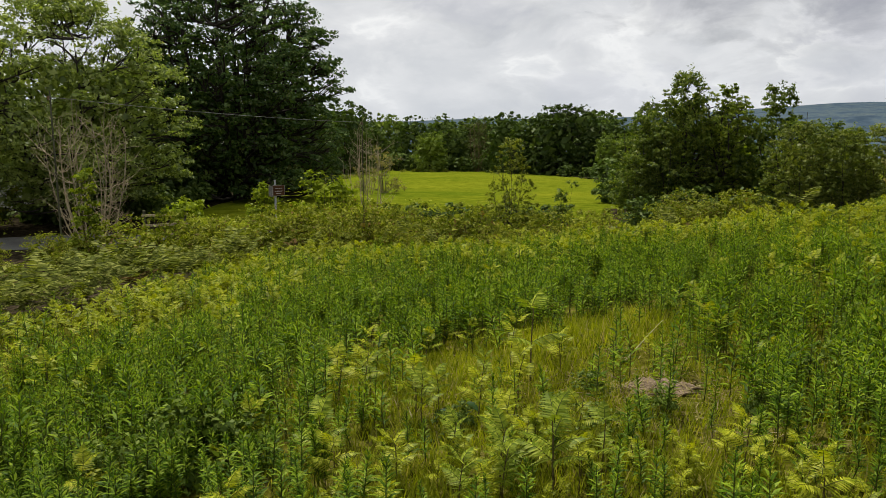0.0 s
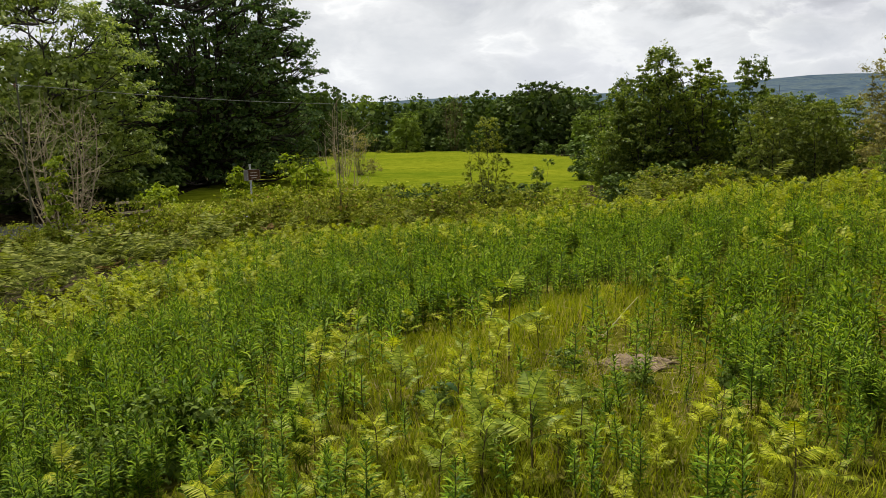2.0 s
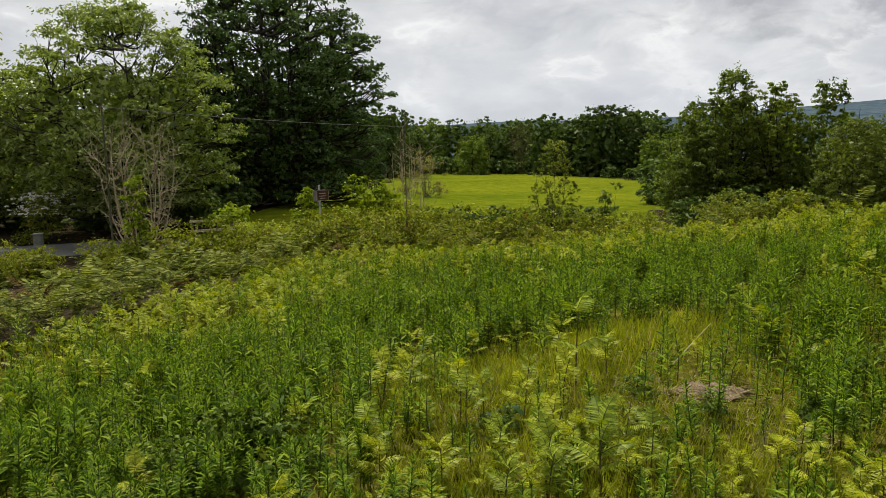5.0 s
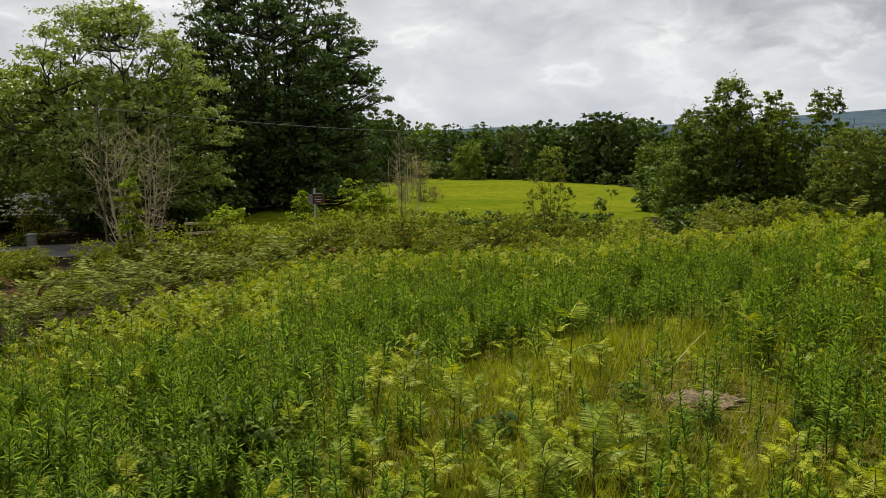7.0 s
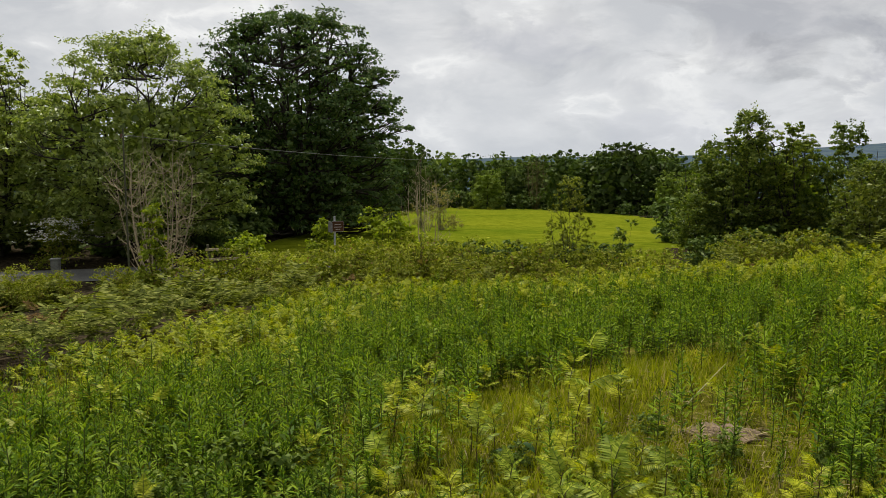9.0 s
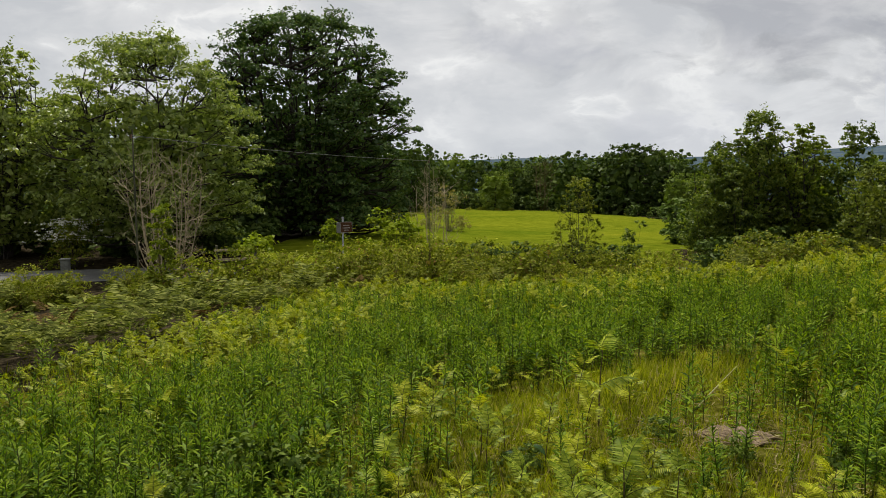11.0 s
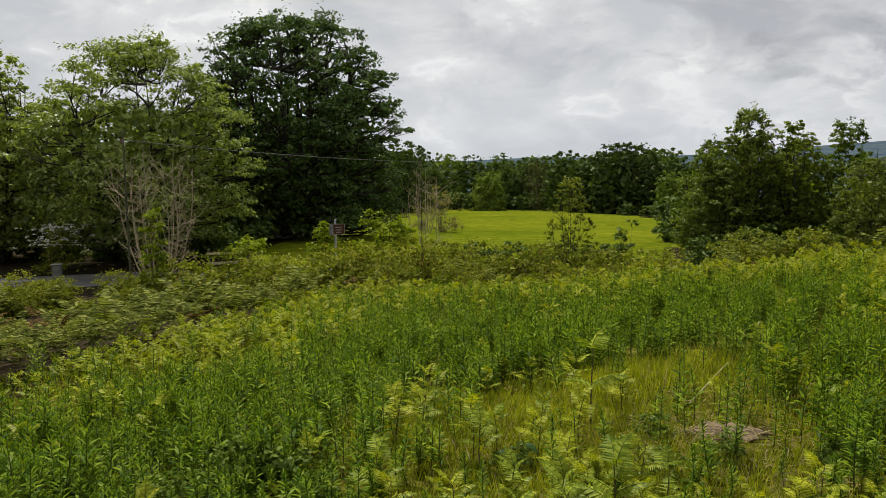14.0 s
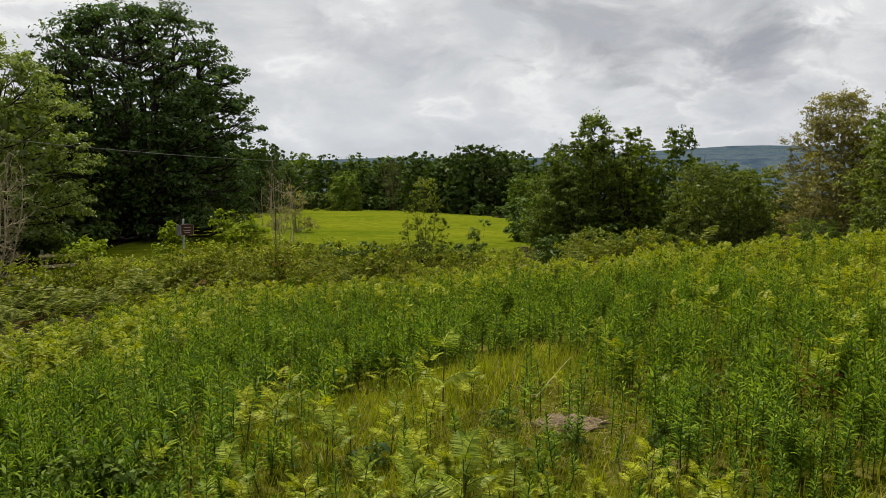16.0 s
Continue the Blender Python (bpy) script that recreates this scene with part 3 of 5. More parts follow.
birch_r = make_tree("birch_tree", 51, 7.2, 1.95, 0.5, FULL, 190, 34000, 0.09, RUSSET, PALE_BARK, 0.09, slim=0.55, clump=0.2, limbs=8, flat=0.8, droop=0.3, even=0.15, shoots=60, fill=2600, fill_size=0.2, fill_top=0.85,
                    label="rounded birch tree with thin russet-tinged foliage")
stand(birch_r, 18.5, 28.7, 0.0, 1.02)
rowan = make_tree("rowan_tree", 53, 6.0, 2.0, 0.3, FULL, 110, 11500, 0.12, RIMLEAF, BARK, 0.08, slim=0.6, clump=0.19, limbs=6, twig=False, even=0.1, layer=0.5, shoots=30, fill=1500, fill_size=0.22, fill_top=0.8, label="leafy rowan tree beside the meadow")
stand(rowan, 16.6, 21.6, 0.0, 0.84)
another(rowan, 18.4, 24.6, 2.0, 0.95)
another(rowan, 20.5, 25.0, 1.0, 1.1)
for x, y, k in ((15.6, 34.2, 0.80), (16.9, 33.2, 0.74), (18.1, 32.5, 0.78), (19.4, 31.4, 0.74), (21.0, 30.5, 0.8), (22.6, 27.5, 1.05)):
    another(rowan, x, y, spots.uniform(0, 6), k)

# ---- the far woods round the field ----
wood = [make_tree("woodland_tree", 60 + k, 11.5 + 1.2 * (k % 2), 5.6, -0.2, pr, 150, 4800, 0.46, lf, BARK, 0.25, slim=0.7, clump=0.145, limbs=4, twig=False, even=0.12, flat=0.7, fill=600, fill_size=1.5, fill_top=0.86, label=lb)
        for k, (pr, lf, lb) in enumerate([(DOME, WOODS, "dark green broadleaved tree at the edge of a wood"), (FULL, WOODS, "tall dark woodland tree beyond the field"),
                                          (FULL, WOODS_LIGHT, "paler green tree standing before a dark wood"), (FULL, WOODS, "broad woodland tree beyond the field")])]
stand(wood[2], -2.4, 143.0, 0.3, 0.62)
stand(wood[0], 12.6, 119.0, 0.0, 0.72)
stand(make_tree("oak_tree", 66, 11.0, 7.8, 0.0, FULL, 280, 12000, 0.44, WOODS_DARK, BARK, 0.4, slim=0.7, clump=0.12, limbs=6, twig=False, even=0.12, fill=1000, fill_size=1.5, fill_top=0.86, label="broad dark oak tree beside the field"), 18.2, 115.0, 0.0, 0.93)
stand(wood[1], -20.5, 112.0, 0.5, 0.92)
another(wood[3], -15.6, 126.0, 0.5, 0.9)
stand(wood[3], 5.5, 163.0, 0.5, 0.82)
another(wood[2], 21.5, 100.0, 2.5, 0.5)
for x, y, k, sc in ((-24, 118, 0, 0.9), (-25, 104, 3, 0.85), (-19, 138, 1, 0.82), (11.0, 136, 3, 0.8), (25.5, 112, 1, 0.95), (29, 104, 0, 0.85), (24, 84, 3, 0.72), (28, 76, 0, 0.6),
                    (33, 90, 1, 0.8), (38, 80, 0, 0.75), (34, 66, 2, 0.55), (40, 58, 3, 0.6), (47, 66, 0, 0.7), (-26, 92, 1, 0.85), (-31, 76, 0, 0.8), (-24, 70, 3, 0.6), (-36, 62, 1, 0.8), (-44, 52, 0, 0.8), (-22, 62, 0, 0.6)):
    low = (0.6 - float(height(x, y))) / 11.6 if x > 22 else 9.0
    another(wood[k], x, y, spots.uniform(0, 6), min(sc, low))
for x in range(-30, 42, 8):
    another(wood[spots.choice((0, 1, 1, 3))], x + spots.uniform(-2, 2), 157 + spots.uniform(-4, 5), spots.uniform(0, 6), spots.uniform(0.74, 0.86))
    another(wood[spots.choice((0, 2, 2, 3))], x + 4 + spots.uniform(-2, 2), 172 + spots.uniform(-4, 5), spots.uniform(0, 6), spots.uniform(0.96, 1.04))


# ---- shrubs ----
def make_shrub(name, seed, tall, wide, clumps, count, size, leaf, slim=0.6, label="", stems=7, bark=BARK, flat=0.85, spiky=0.0, dense=0.4, fill=0):
    """A low bush: stems from one foot, leaf clumps over a dome."""
    rng = np.random.default_rng(seed)
    root = tagged(new(name), label, "shrub")
    a = rng.uniform(0, 2 * math.pi, clumps)
    up = rng.uniform(0.15, 1, clumps)
    rad = wide * np.sqrt(1 - 0.75 * up ** 2) * rng.uniform(0.3, 0.95, clumps)
    sizes = wide * 0.34 * rng.uniform(0.7, 1.3, clumps)
    centres = np.stack([np.cos(a) * rad, np.sin(a) * rad, np.maximum(up * tall - sizes * flat * 0.7, 0.1)], -1)
    canes = []
    for c in centres:
        canes.append(tube(bend((c[0] * 0.12, c[1] * 0.12, -0.2), c, (0, 0, 0.1 * tall), 5), np.linspace(0.011, 0.004, 5) * max(wide, 0.6), 3))
        if spiky == 0:
            continue
        tip = c + unit(rng.normal(0, 1, 3) + [0, 0, 0.8]) * sizes[0] * (0.9 + spiky)
        canes.append(tube(bend(c, tip, (0, 0, 0.05), 4), np.linspace(0.01, 0.004, 4) * max(wide, 0.6), 3))
    tagged(put("canework", mesh_of("canework", *joined(canes), bark), root), kind="stuff")
    mass = [clump_leaves(rng, centres, sizes, count, size, slim, flat, 0.15, dense)]
    if fill:                        # the dim inside
        i = rng.integers(0, clumps, fill)
        at = centres[i] * rng.uniform(0.25, 0.85, (fill, 1)) + rng.normal(0, 0.1, (fill, 3)) * wide
        at[:, 2] = np.maximum(at[:, 2], 0.08)
        mass.append(leaves(rng, at, np.tile([0, 0, 0.4], (fill, 1)), size * 2.4, 0.8))
    put("foliage", mesh_of("foliage", *joined(mass), leaf), root)
    return root


bramble = [make_shrub("bramble_bush", 70 + k, 1.25 + 0.2 * k, 1.35, 44, 2000, 0.1, BRAMBLE, 0.65, "tangled green bramble bush on the bank beside the meadow", bark=STALK, fill=200) for k in range(4)]
place = random.Random(9)
first = {}
for k in range(92):
    if k < 40:                      # the hedge along the lane
        x = -10.5 + k * 0.52 + place.uniform(-0.3, 0.3)
        y = 25.6 + place.uniform(-1.5, 2.2) - 0.12 * max(0, -x - 4)
        s = place.uniform(0.85, 1.18)
    elif k < 60:                    # the slope below the rim
        x, y, s = -6.0 + (k - 40) * 0.85 + place.uniform(-0.4, 0.4), 23.6 + place.uniform(-1.0, 0.9), place.uniform(0.55, 0.8)
    elif k < 66:
        x, y, s = -5.2 + (k - 60) * 2.2 + place.uniform(-0.5, 0.5), 22.3 + place.uniform(-0.5, 0.5), place.uniform(0.38, 0.5)
    else:                           # the bank beside the lane
        x, y, s = place.uniform(-21, -11.0), place.uniform(23.5, 26.5), place.uniform(0.55, 0.75)
    if x > 3.0:                     # lower towards the oaks
        s *= 0.9 if k < 40 else 0.65
    b = k % 4
    if b not in first:
        first[b] = stand(bramble[b], x, y, place.uniform(0, 6), s, 0.1)
    else:
        another(bramble[b], x, y, place.uniform(0, 6), s, 0.1)

for x, y, s in ((-2.6, 26.6, 1.1), (-3.3, 27.6, 1.15), (-1.9, 27.2, 1.1), (-4.2, 26.4, 1.0), (2.9, 27.9, 1.0), (1.2, 27.6, 1.05)):
    another(bramble[place.randrange(4)], x, y, place.uniform(0, 6), s, 0.1)

fresh = make_shrub("hazel_bush", 81, 1.9, 1.15, 20, 2400, 0.16, BRIGHT, 0.75, "bright yellow-green bush above the brambles")
stand(fresh, -8.65, 27.0, 0, 1.12)
leafy = make_shrub("sallow_bush", 82, 2.7, 1.15, 26, 2600, 0.16, BRIGHT, 0.6, "open bush with large fresh green leaves in the hedge", spiky=0.8, dense=0.2)
stand(leafy, -4.35, 29.8, 0, 1.14)
another(leafy, -7.6, 33.5, 2.0, 0.9)
small = make_shrub("hawthorn_bush", 83, 2.5, 0.75, 18, 2200, 0.11, OAK, 0.6, "small dark hawthorn bush beside the field")
stand(small, 4.95, 31.7, 0, 1.0)
elder = make_shrub("elder_bush", 84, 2.3, 1.5, 26, 3600, 0.14, BRAMBLE, 0.6, "elder bush with flat cream flower heads")
rngf = np.random.default_rng(3)
heads = np.stack([rngf.normal(0, 0.62, 230), rngf.normal(0, 0.62, 230), rngf.uniform(1.3, 2.35, 230)], -1)
put("blossom", mesh_of("blossom", *leaves(rngf, np.repeat(heads, 7, 0) + rngf.normal(0, 0.08, (1610, 3)) * [1, 1, 0.2], np.tile([0, -0.5, 0.9], (1610, 1)), 0.075, 0.9), BLOSSOM), elder)
stand(elder, -19.3, 33.2, 0, 0.95)
shade = make_shrub("hedge_bush", 85, 1.6, 1.5, 30, 1700, 0.21, WOODS, 0.65, "dark green hedge bush in the shade of the trees", fill=180)
stand(shade, -17.0, 37.5, 0, 1.1)
for x, y, s in ((-19.3, 37.8, 1.0), (-14.6, 39.0, 1.1), (-22.5, 38.5, 1.2), (-25.5, 37.0, 1.2), (-29, 36.0, 1.3), (-24, 42, 1.5), (-19, 43, 1.6), (-15, 44.5, 1.5),
                (-20, 49, 2.0), (-26, 47, 2.2), (-31, 44, 2.2), (-16, 52, 1.6), (-35, 41, 2.0), (-23, 53, 2.2), (-29, 52, 2.4), (-18.5, 56, 2.0), (9.5, 36.0, 0.9), (11.8, 37.2, 1.1), (14.3, 36.2, 1.1), (13.0, 44.5, 1.5), (15.5, 46.0, 1.6), (18.0, 44.0, 1.6), (10.5, 46.5, 1.2), (17.0, 35.4, 1.2), (19.5, 34.0, 1.3), (22, 31.5, 1.3), (22.5, 36, 1.5)):
    another(shade, x, y, place.uniform(0, 6), s)
for k in range(9):                  # a low clipped hedge before the field
    another(shade, -2.9 + 0.95 * k, 33.0 + place.uniform(-0.2, 0.2), place.uniform(0, 6), 0.8, 0.05, 1.05, "low dark clipped hedge bush before the field")
edge = make_shrub("gorse_bush", 86, 1.5, 1.1, 24, 1900, 0.115, OAK, 0.5, "tangled bush with thin brown twigs at the rim of the meadow", spiky=0.9)
stand(edge, 9.0, 24.0, 0, 0.55)
for x, y, s in ((11.0, 23.6, 0.55), (12.6, 23.0, 0.6), (13.8, 22.6, 0.75), (14.9, 24.0, 0.95), (12.8, 25.5, 0.8), (10.4, 26.5, 0.7), (15.2, 21.6, 0.8), (17.6, 21.5, 1.2)):
    another(edge, x, y, place.uniform(0, 6), s)
lichen = make_shrub("thorn_bush", 87, 3.0, 1.3, 26, 2200, 0.11, RUSSET, 0.5, "grey lichened thorn bush at the edge of the field", bark=PALE_BARK, spiky=1.2)
stand(lichen, -4.6, 61.0, 0, 1.25)
another(lichen, -6.4, 64.0, 2, 0.8)
far_bush = make_shrub("hedge_bush", 89, 1.6, 1.5, 26, 600, 0.34, WOODS, 0.7, "dark bush along the far edge of the field")
stand(far_bush, 17.2, 62, 0, 1.2)
for x in range(-24, 16, 3):
    another(far_bush, x + place.uniform(-1, 1), 151 + place.uniform(-1.5, 1.5), place.uniform(0, 6), place.uniform(1.5, 2.4))
for x, y in ((16, 70), (15.5, 78), (16.5, 87), (16, 96), (15.5, 105), (13.5, 114), (12, 122), (9.5, 133), (9, 142), (-17.5, 66), (-17.5, 75), (-18, 84), (-18, 92), (-18, 101), (-17.5, 112), (-17, 124), (-17, 136)):
    another(far_bush, x + place.uniform(-0.6, 0.6) + 1.2 * (x > 0), y, place.uniform(0, 6), place.uniform(0.9, 1.7))
rush = make_shrub("rush_clump", 90, 0.55, 0.9, 16, 500, 0.3, BRAMBLE, 0.2, "olive clump of rushes in the field")
stand(rush, -7.0, 139.0)
for x, y, s in ((-4.6, 140.5, 1.2), (-2.0, 138.5, 0.9), (-9.5, 134.0, 1.1), (0.5, 141.0, 1.0), (-11.5, 120.0, 0.8), (-12.5, 98.0, 1.0)):
    another(rush, x, y, place.uniform(0, 6), s)


# ---- meadow plants ----
def strips(base, along, across, length, width, curl, waist=(0.45, 1.0, 0.12)):
    """Narrow leaves of two quads each, bending down by curl."""
    n = len(base)
    l, w = np.asarray(length)[:, None], np.asarray(width)[:, None]
    down = np.array([0, 0, -1.0]) * np.asarray(curl)[:, None] * l
    p = [base, base + along * l * 0.5 + down * 0.2, base + along * l * 0.97 + down * 0.8]
    v = np.empty((n, 6, 3))
    for k in range(3):
        v[:, 2 * k] = p[k] - across * w * waist[k] * 0.5
        v[:, 2 * k + 1] = p[k] + across * w * waist[k] * 0.5
    i = np.arange(n)[:, None] * 6
    f = np.concatenate([i + np.array([[0, 1, 3, 2]]), i + np.array([[2, 3, 5, 4]])])
    return v.reshape(-1, 3), f


def slips(base, along, across, length, width, curl, waist=None):
    """Narrow leaves of one folded quad each."""
    l, w = np.asarray(length)[:, None], np.asarray(width)[:, None]
    down = np.array([0, 0, -1.0]) * np.asarray(curl)[:, None] * l
    mid = base + along * l * 0.42 + down * 0.12
    v = np.stack([base, mid - across * w * 0.5, base + along * l + down * 0.7, mid + across * w * 0.5], 1)
    return v.reshape(-1, 3), np.arange(4 * len(base)).reshape(-1, 4)


def herb_shape(rng, tall, count, arched=False):
    """A willowherb shoot: stem and its whorl of narrow leaves."""
    lean = rng.normal(0, 0.05, 2)
    stem = bend((0, 0, -0.03), (lean[0] * tall, lean[1] * tall, tall), (*rng.normal(0, 0.02, 2), 0), 5)
    h = np.linspace(0.18, 1.0, count) ** 0.85
    a = np.arange(count) * 2.4 + rng.uniform(-0.3, 0.3, count)
    base = np.stack([np.interp(h, np.linspace(0, 1, 5), stem[:, k]) for k in range(3)], -1)
    rise = 0.62 + 3.2 * np.clip(h - 0.7, 0, 1) + rng.normal(0, 0.15, count)
    along = unit(np.stack([np.cos(a), np.sin(a), rise], -1))
    across = unit(np.cross(along, np.array([0, 0, 1.0]) + 0.15 * rng.normal(0, 1, (count, 3))))
    length = tall * (0.18 if arched else 0.21) * np.interp(h, [0, 0.3, 0.7, 1], [0.6, 1.0, 1.0, 0.5]) * rng.uniform(0.8, 1.2, count)
    curl = rng.uniform(0.1, 0.55, count)
    return tube(stem[::2], np.linspace(0.006, 0.003, 3), 3), (strips if arched else slips)(base, along, across, length, length * (0.19 if arched else 0.215), curl)


def frond_shape(rng, length, pairs, full=1.0):
    """One bracken frond from the origin along +x: (midrib, leaflets)."""
    n = 9
    t = np.linspace(0, 1, n)
    rib = np.stack([length * t * (1 - 0.08 * t), np.zeros(n), length * (0.18 * t - 0.34 * t ** 2.4)], -1)
    s = np.repeat(np.linspace(0.08, 0.99, pairs), 2)
    side = np.tile([1.0, -1.0], pairs)
    base = np.stack([np.interp(s, t, rib[:, k]) for k in range(3)], -1)
    reach = length * 0.38 * np.interp(s, [0, 0.12, 0.5, 1], [0.75, 1.0, 0.72, 0.05]) * rng.uniform(0.9, 1.1, len(s))
    along = unit(np.stack([np.full(len(s), 0.38), side, -0.16 + rng.normal(0, 0.08, len(s))], -1))
    across = unit(np.cross(along, np.array([0.1, 0, 1.0])))
    gap = length / pairs
    return tube(rib, np.linspace(0.0032, 0.0012, n), 3), (strips if pairs >= 12 else slips)(base, along, across, reach * 1.1, full * np.minimum(gap * 0.85, reach * 0.5) + 0.004, rng.uniform(0.05, 0.35, len(s)), (0.9, 0.85, 0.12))


def turned(shape, yaw, pitch, at, size=1.0):
    """A (verts, faces) pair pitched up, turned and moved."""
    v, f = shape
    m = np.array((Matrix.Rotation(yaw, 3, "Z") @ Matrix.Rotation(-pitch, 3, "Y")))
    return (v * size) @ m.T + np.asarray(at), f


def fern_plan(rng, tall, arms):
    """Where the fronds of one bracken plant leave its stalk: (height, yaw, pitch, length)."""
    plan = []
    yaw = rng.uniform(0, 6.28)
    for k in range(arms):
        h = tall * (0.52 + 0.42 * k / max(arms - 1, 1))
        for s in (0, 1):
            plan.append((h, yaw + s * math.pi + rng.uniform(-0.45, 0.45), rng.uniform(0.2, 0.55) + 0.3 * k / arms, tall * rng.uniform(0.44, 0.62) * (1 - 0.38 * k / arms)))
        yaw += rng.uniform(0.5, 1.4)
    plan.append((tall * 0.97, yaw + 1.3, rng.uniform(0.7, 1.2), tall * rng.uniform(0.3, 0.42)))
    return plan


def stalk_line(rng, tall):
    return bend((0, 0, -0.04), (rng.normal(0, 0.03), rng.normal(0, 0.03), tall), (rng.normal(0, 0.015), rng.normal(0, 0.015), 0), 6)


def make_bracken(seed, tall, arms, leaf, label):
    """A bracken plant near the path: a stalk and its lobed fronds, each a part."""
    rng = np.random.default_rng(seed)
    root = tagged(new("bracken_fern"), label, "fern", "bracken in the meadow")
    put("stalk", mesh_of("stalk", *tube(stalk_line(rng, tall), np.linspace(0.008, 0.003, 6), 6), STALK), root)
    for h, yaw, pitch, length in fern_plan(rng, tall, arms):
        rib, lobes = frond_shape(rng, length, 15, 0.66)
        fr = put("frond", mesh_of("frond", *turned(lobes, yaw, pitch, (0, 0, h)), leaf), root)
        put("midrib", mesh_of("midrib", *turned(rib, yaw, pitch, (0, 0, h)), STEM), fr)
    return root


def fern_shape(rng, tall, arms, pairs, full=1.0):
    """A plainer bracken plant for the mass: (stalks, leaflets)."""
    ribs, leaf = [tube(stalk_line(rng, tall), np.linspace(0.006, 0.003, 6), 3)], []
    for h, yaw, pitch, length in fern_plan(rng, tall, arms):
        r, l = frond_shape(rng, length, pairs, full)
        leaf.append(turned(l, yaw, pitch, (0, 0, h)))
    return joined(ribs), joined(leaf)


def bank_fern_shape(rng, tall):
    """A full-grown bracken plant with broad, nearly level fronds: (stalks, leaflets)."""
    ribs, leaf = [tube(stalk_line(rng, tall), np.linspace(0.008, 0.004, 6), 3)], []
    yaw = rng.uniform(0, 6.28)
    for k in range(5):
        r, l = frond_shape(rng, tall * rng.uniform(0.5, 0.72), 10, 1.1)
        leaf.append(turned(l, yaw, rng.uniform(0.1, 0.75), (0, 0, tall * (0.62 + 0.09 * k))))
        yaw += 2.4 + rng.uniform(-0.5, 0.5)
    return joined(ribs), joined(leaf)


def scatter(rng, shapes, x, y, scale, tilt=0.08):
    """Copies of shapes joined into one pair of arrays, standing on the ground."""
    out = []
    pick = rng.integers(0, len(shapes), len(x))
    for k, (v, f) in enumerate(shapes):
        sel = np.nonzero(pick == k)[0]
        if not len(sel):
            continue
        a = rng.uniform(0, 6.283, len(sel))
        ca, sa, s = np.cos(a), np.sin(a), scale[sel]
        tx, ty = rng.normal(0, tilt, len(sel)), rng.normal(0, tilt, len(sel))
        X = (v[None, :, 0] * ca[:, None] - v[None, :, 1] * sa[:, None]) * s[:, None]
        Y = (v[None, :, 0] * sa[:, None] + v[None, :, 1] * ca[:, None]) * s[:, None]
        Z = v[None, :, 2] * s[:, None]
        X, Y = X + Z * tx[:, None] + x[sel][:, None], Y + Z * ty[:, None] + y[sel][:, None]
        Z = Z + height(x[sel], y[sel])[:, None] - 0.01
        V = np.stack([X, Y, Z], -1).reshape(-1, 3)
        F = (f[None] + (np.arange(len(sel)) * len(v))[:, None, None]).reshape(-1, f.shape[1])
        out.append((V, F))
    return joined(out)


def drifts(x, y, k):
    """Slow patchiness over the meadow, about 0 to 1."""
    return 0.5 + 0.25 * np.sin(1.1 * x + 0.7 * y + k) + 0.2 * np.sin(-0.8 * x + 1.7 * y + 2.3 * k) + 0.15 * np.sin(2.9 * x + 2.1 * y + 1.1 * k)


def sow(rng, count, box, density):
    """Places in box (x0, x1, y0, y1), kept by density(x, y) from 0 to 1."""
    x, y = rng.uniform(box[0], box[1], count), rng.uniform(box[2], box[3], count)
    keep = rng.uniform(0, 1, count) < density(x, y)
    return x[keep], y[keep]


def blob(x, y, cx, cy, rx, ry, turn=0.0):
    c, s = math.cos(turn), math.sin(turn)
    dx, dy = x - cx, y - cy
    return np.exp(-(((c * dx + s * dy) / rx) ** 2 + ((c * dy - s * dx) / ry) ** 2) ** 2)


def stump_clear(x, y):
    return 1 - 0.95 * np.maximum(blob(x, y, 1.8, 6.1, 0.44, 0.5), np.maximum(0.8 * blob(x, y, 2.0, 4.9, 0.3, 0.25), 0.8 * blob(x, y, 1.95, 7.35, 0.5, 0.6)))


def tufts(x, y):
    """Tufts a few hands wide with gaps between them, 0 to 1."""
    return np.clip(0.55 + 1.15 * np.sin(6.3 * x + 2.1 * y + np.sin(4 * y)) * np.sin(5.7 * y - 1.9 * x), 0.03, 1)


def herb_bed(x, y):
    """The beds of willowherb, as a whole."""
    d = blob(x, y, -2.9, 6.6, 2.2, 2.2, 0.4) + blob(x, y, 0.3, 10.6, 3.8, 1.9, 0.25) + 0.9 * blob(x, y, 4.6, 12.2, 3.0, 1.5, 0.25) + 0.5 * blob(x, y, 0.5, 15.5, 6.5, 2.6, 0.1)
    d = d + (0.28 + 0.4 * (drifts(x, y, 4) > 0.55)) * blob(x, y, 4.6, 7.2, 3.2, 3.2) + 0.10 + 0.6 * blob(x, y, -2.4, 4.6, 1.4, 0.8) + 0.4 * blob(x, y, 3.5, 5.4, 1.5, 1.6)
    clear = 1 - 0.93 * blob(x, y, 0.1, 6.9, 1.5, 1.3) - 0.85 * blob(x, y, 1.9, 8.3, 1.2, 0.8)
    return np.clip(d, 0, 1) * np.clip(clear, 0.03, 1)


def herb_density(x, y):
    """Where single shoots stand in the beds: in tufts, with gaps."""
    return herb_bed(x, y) * np.clip(0.55 + drifts(x, y, 1), 0, 1) * tufts(x, y) * stump_clear(x, y) * (outside(x, y) < -0.5)


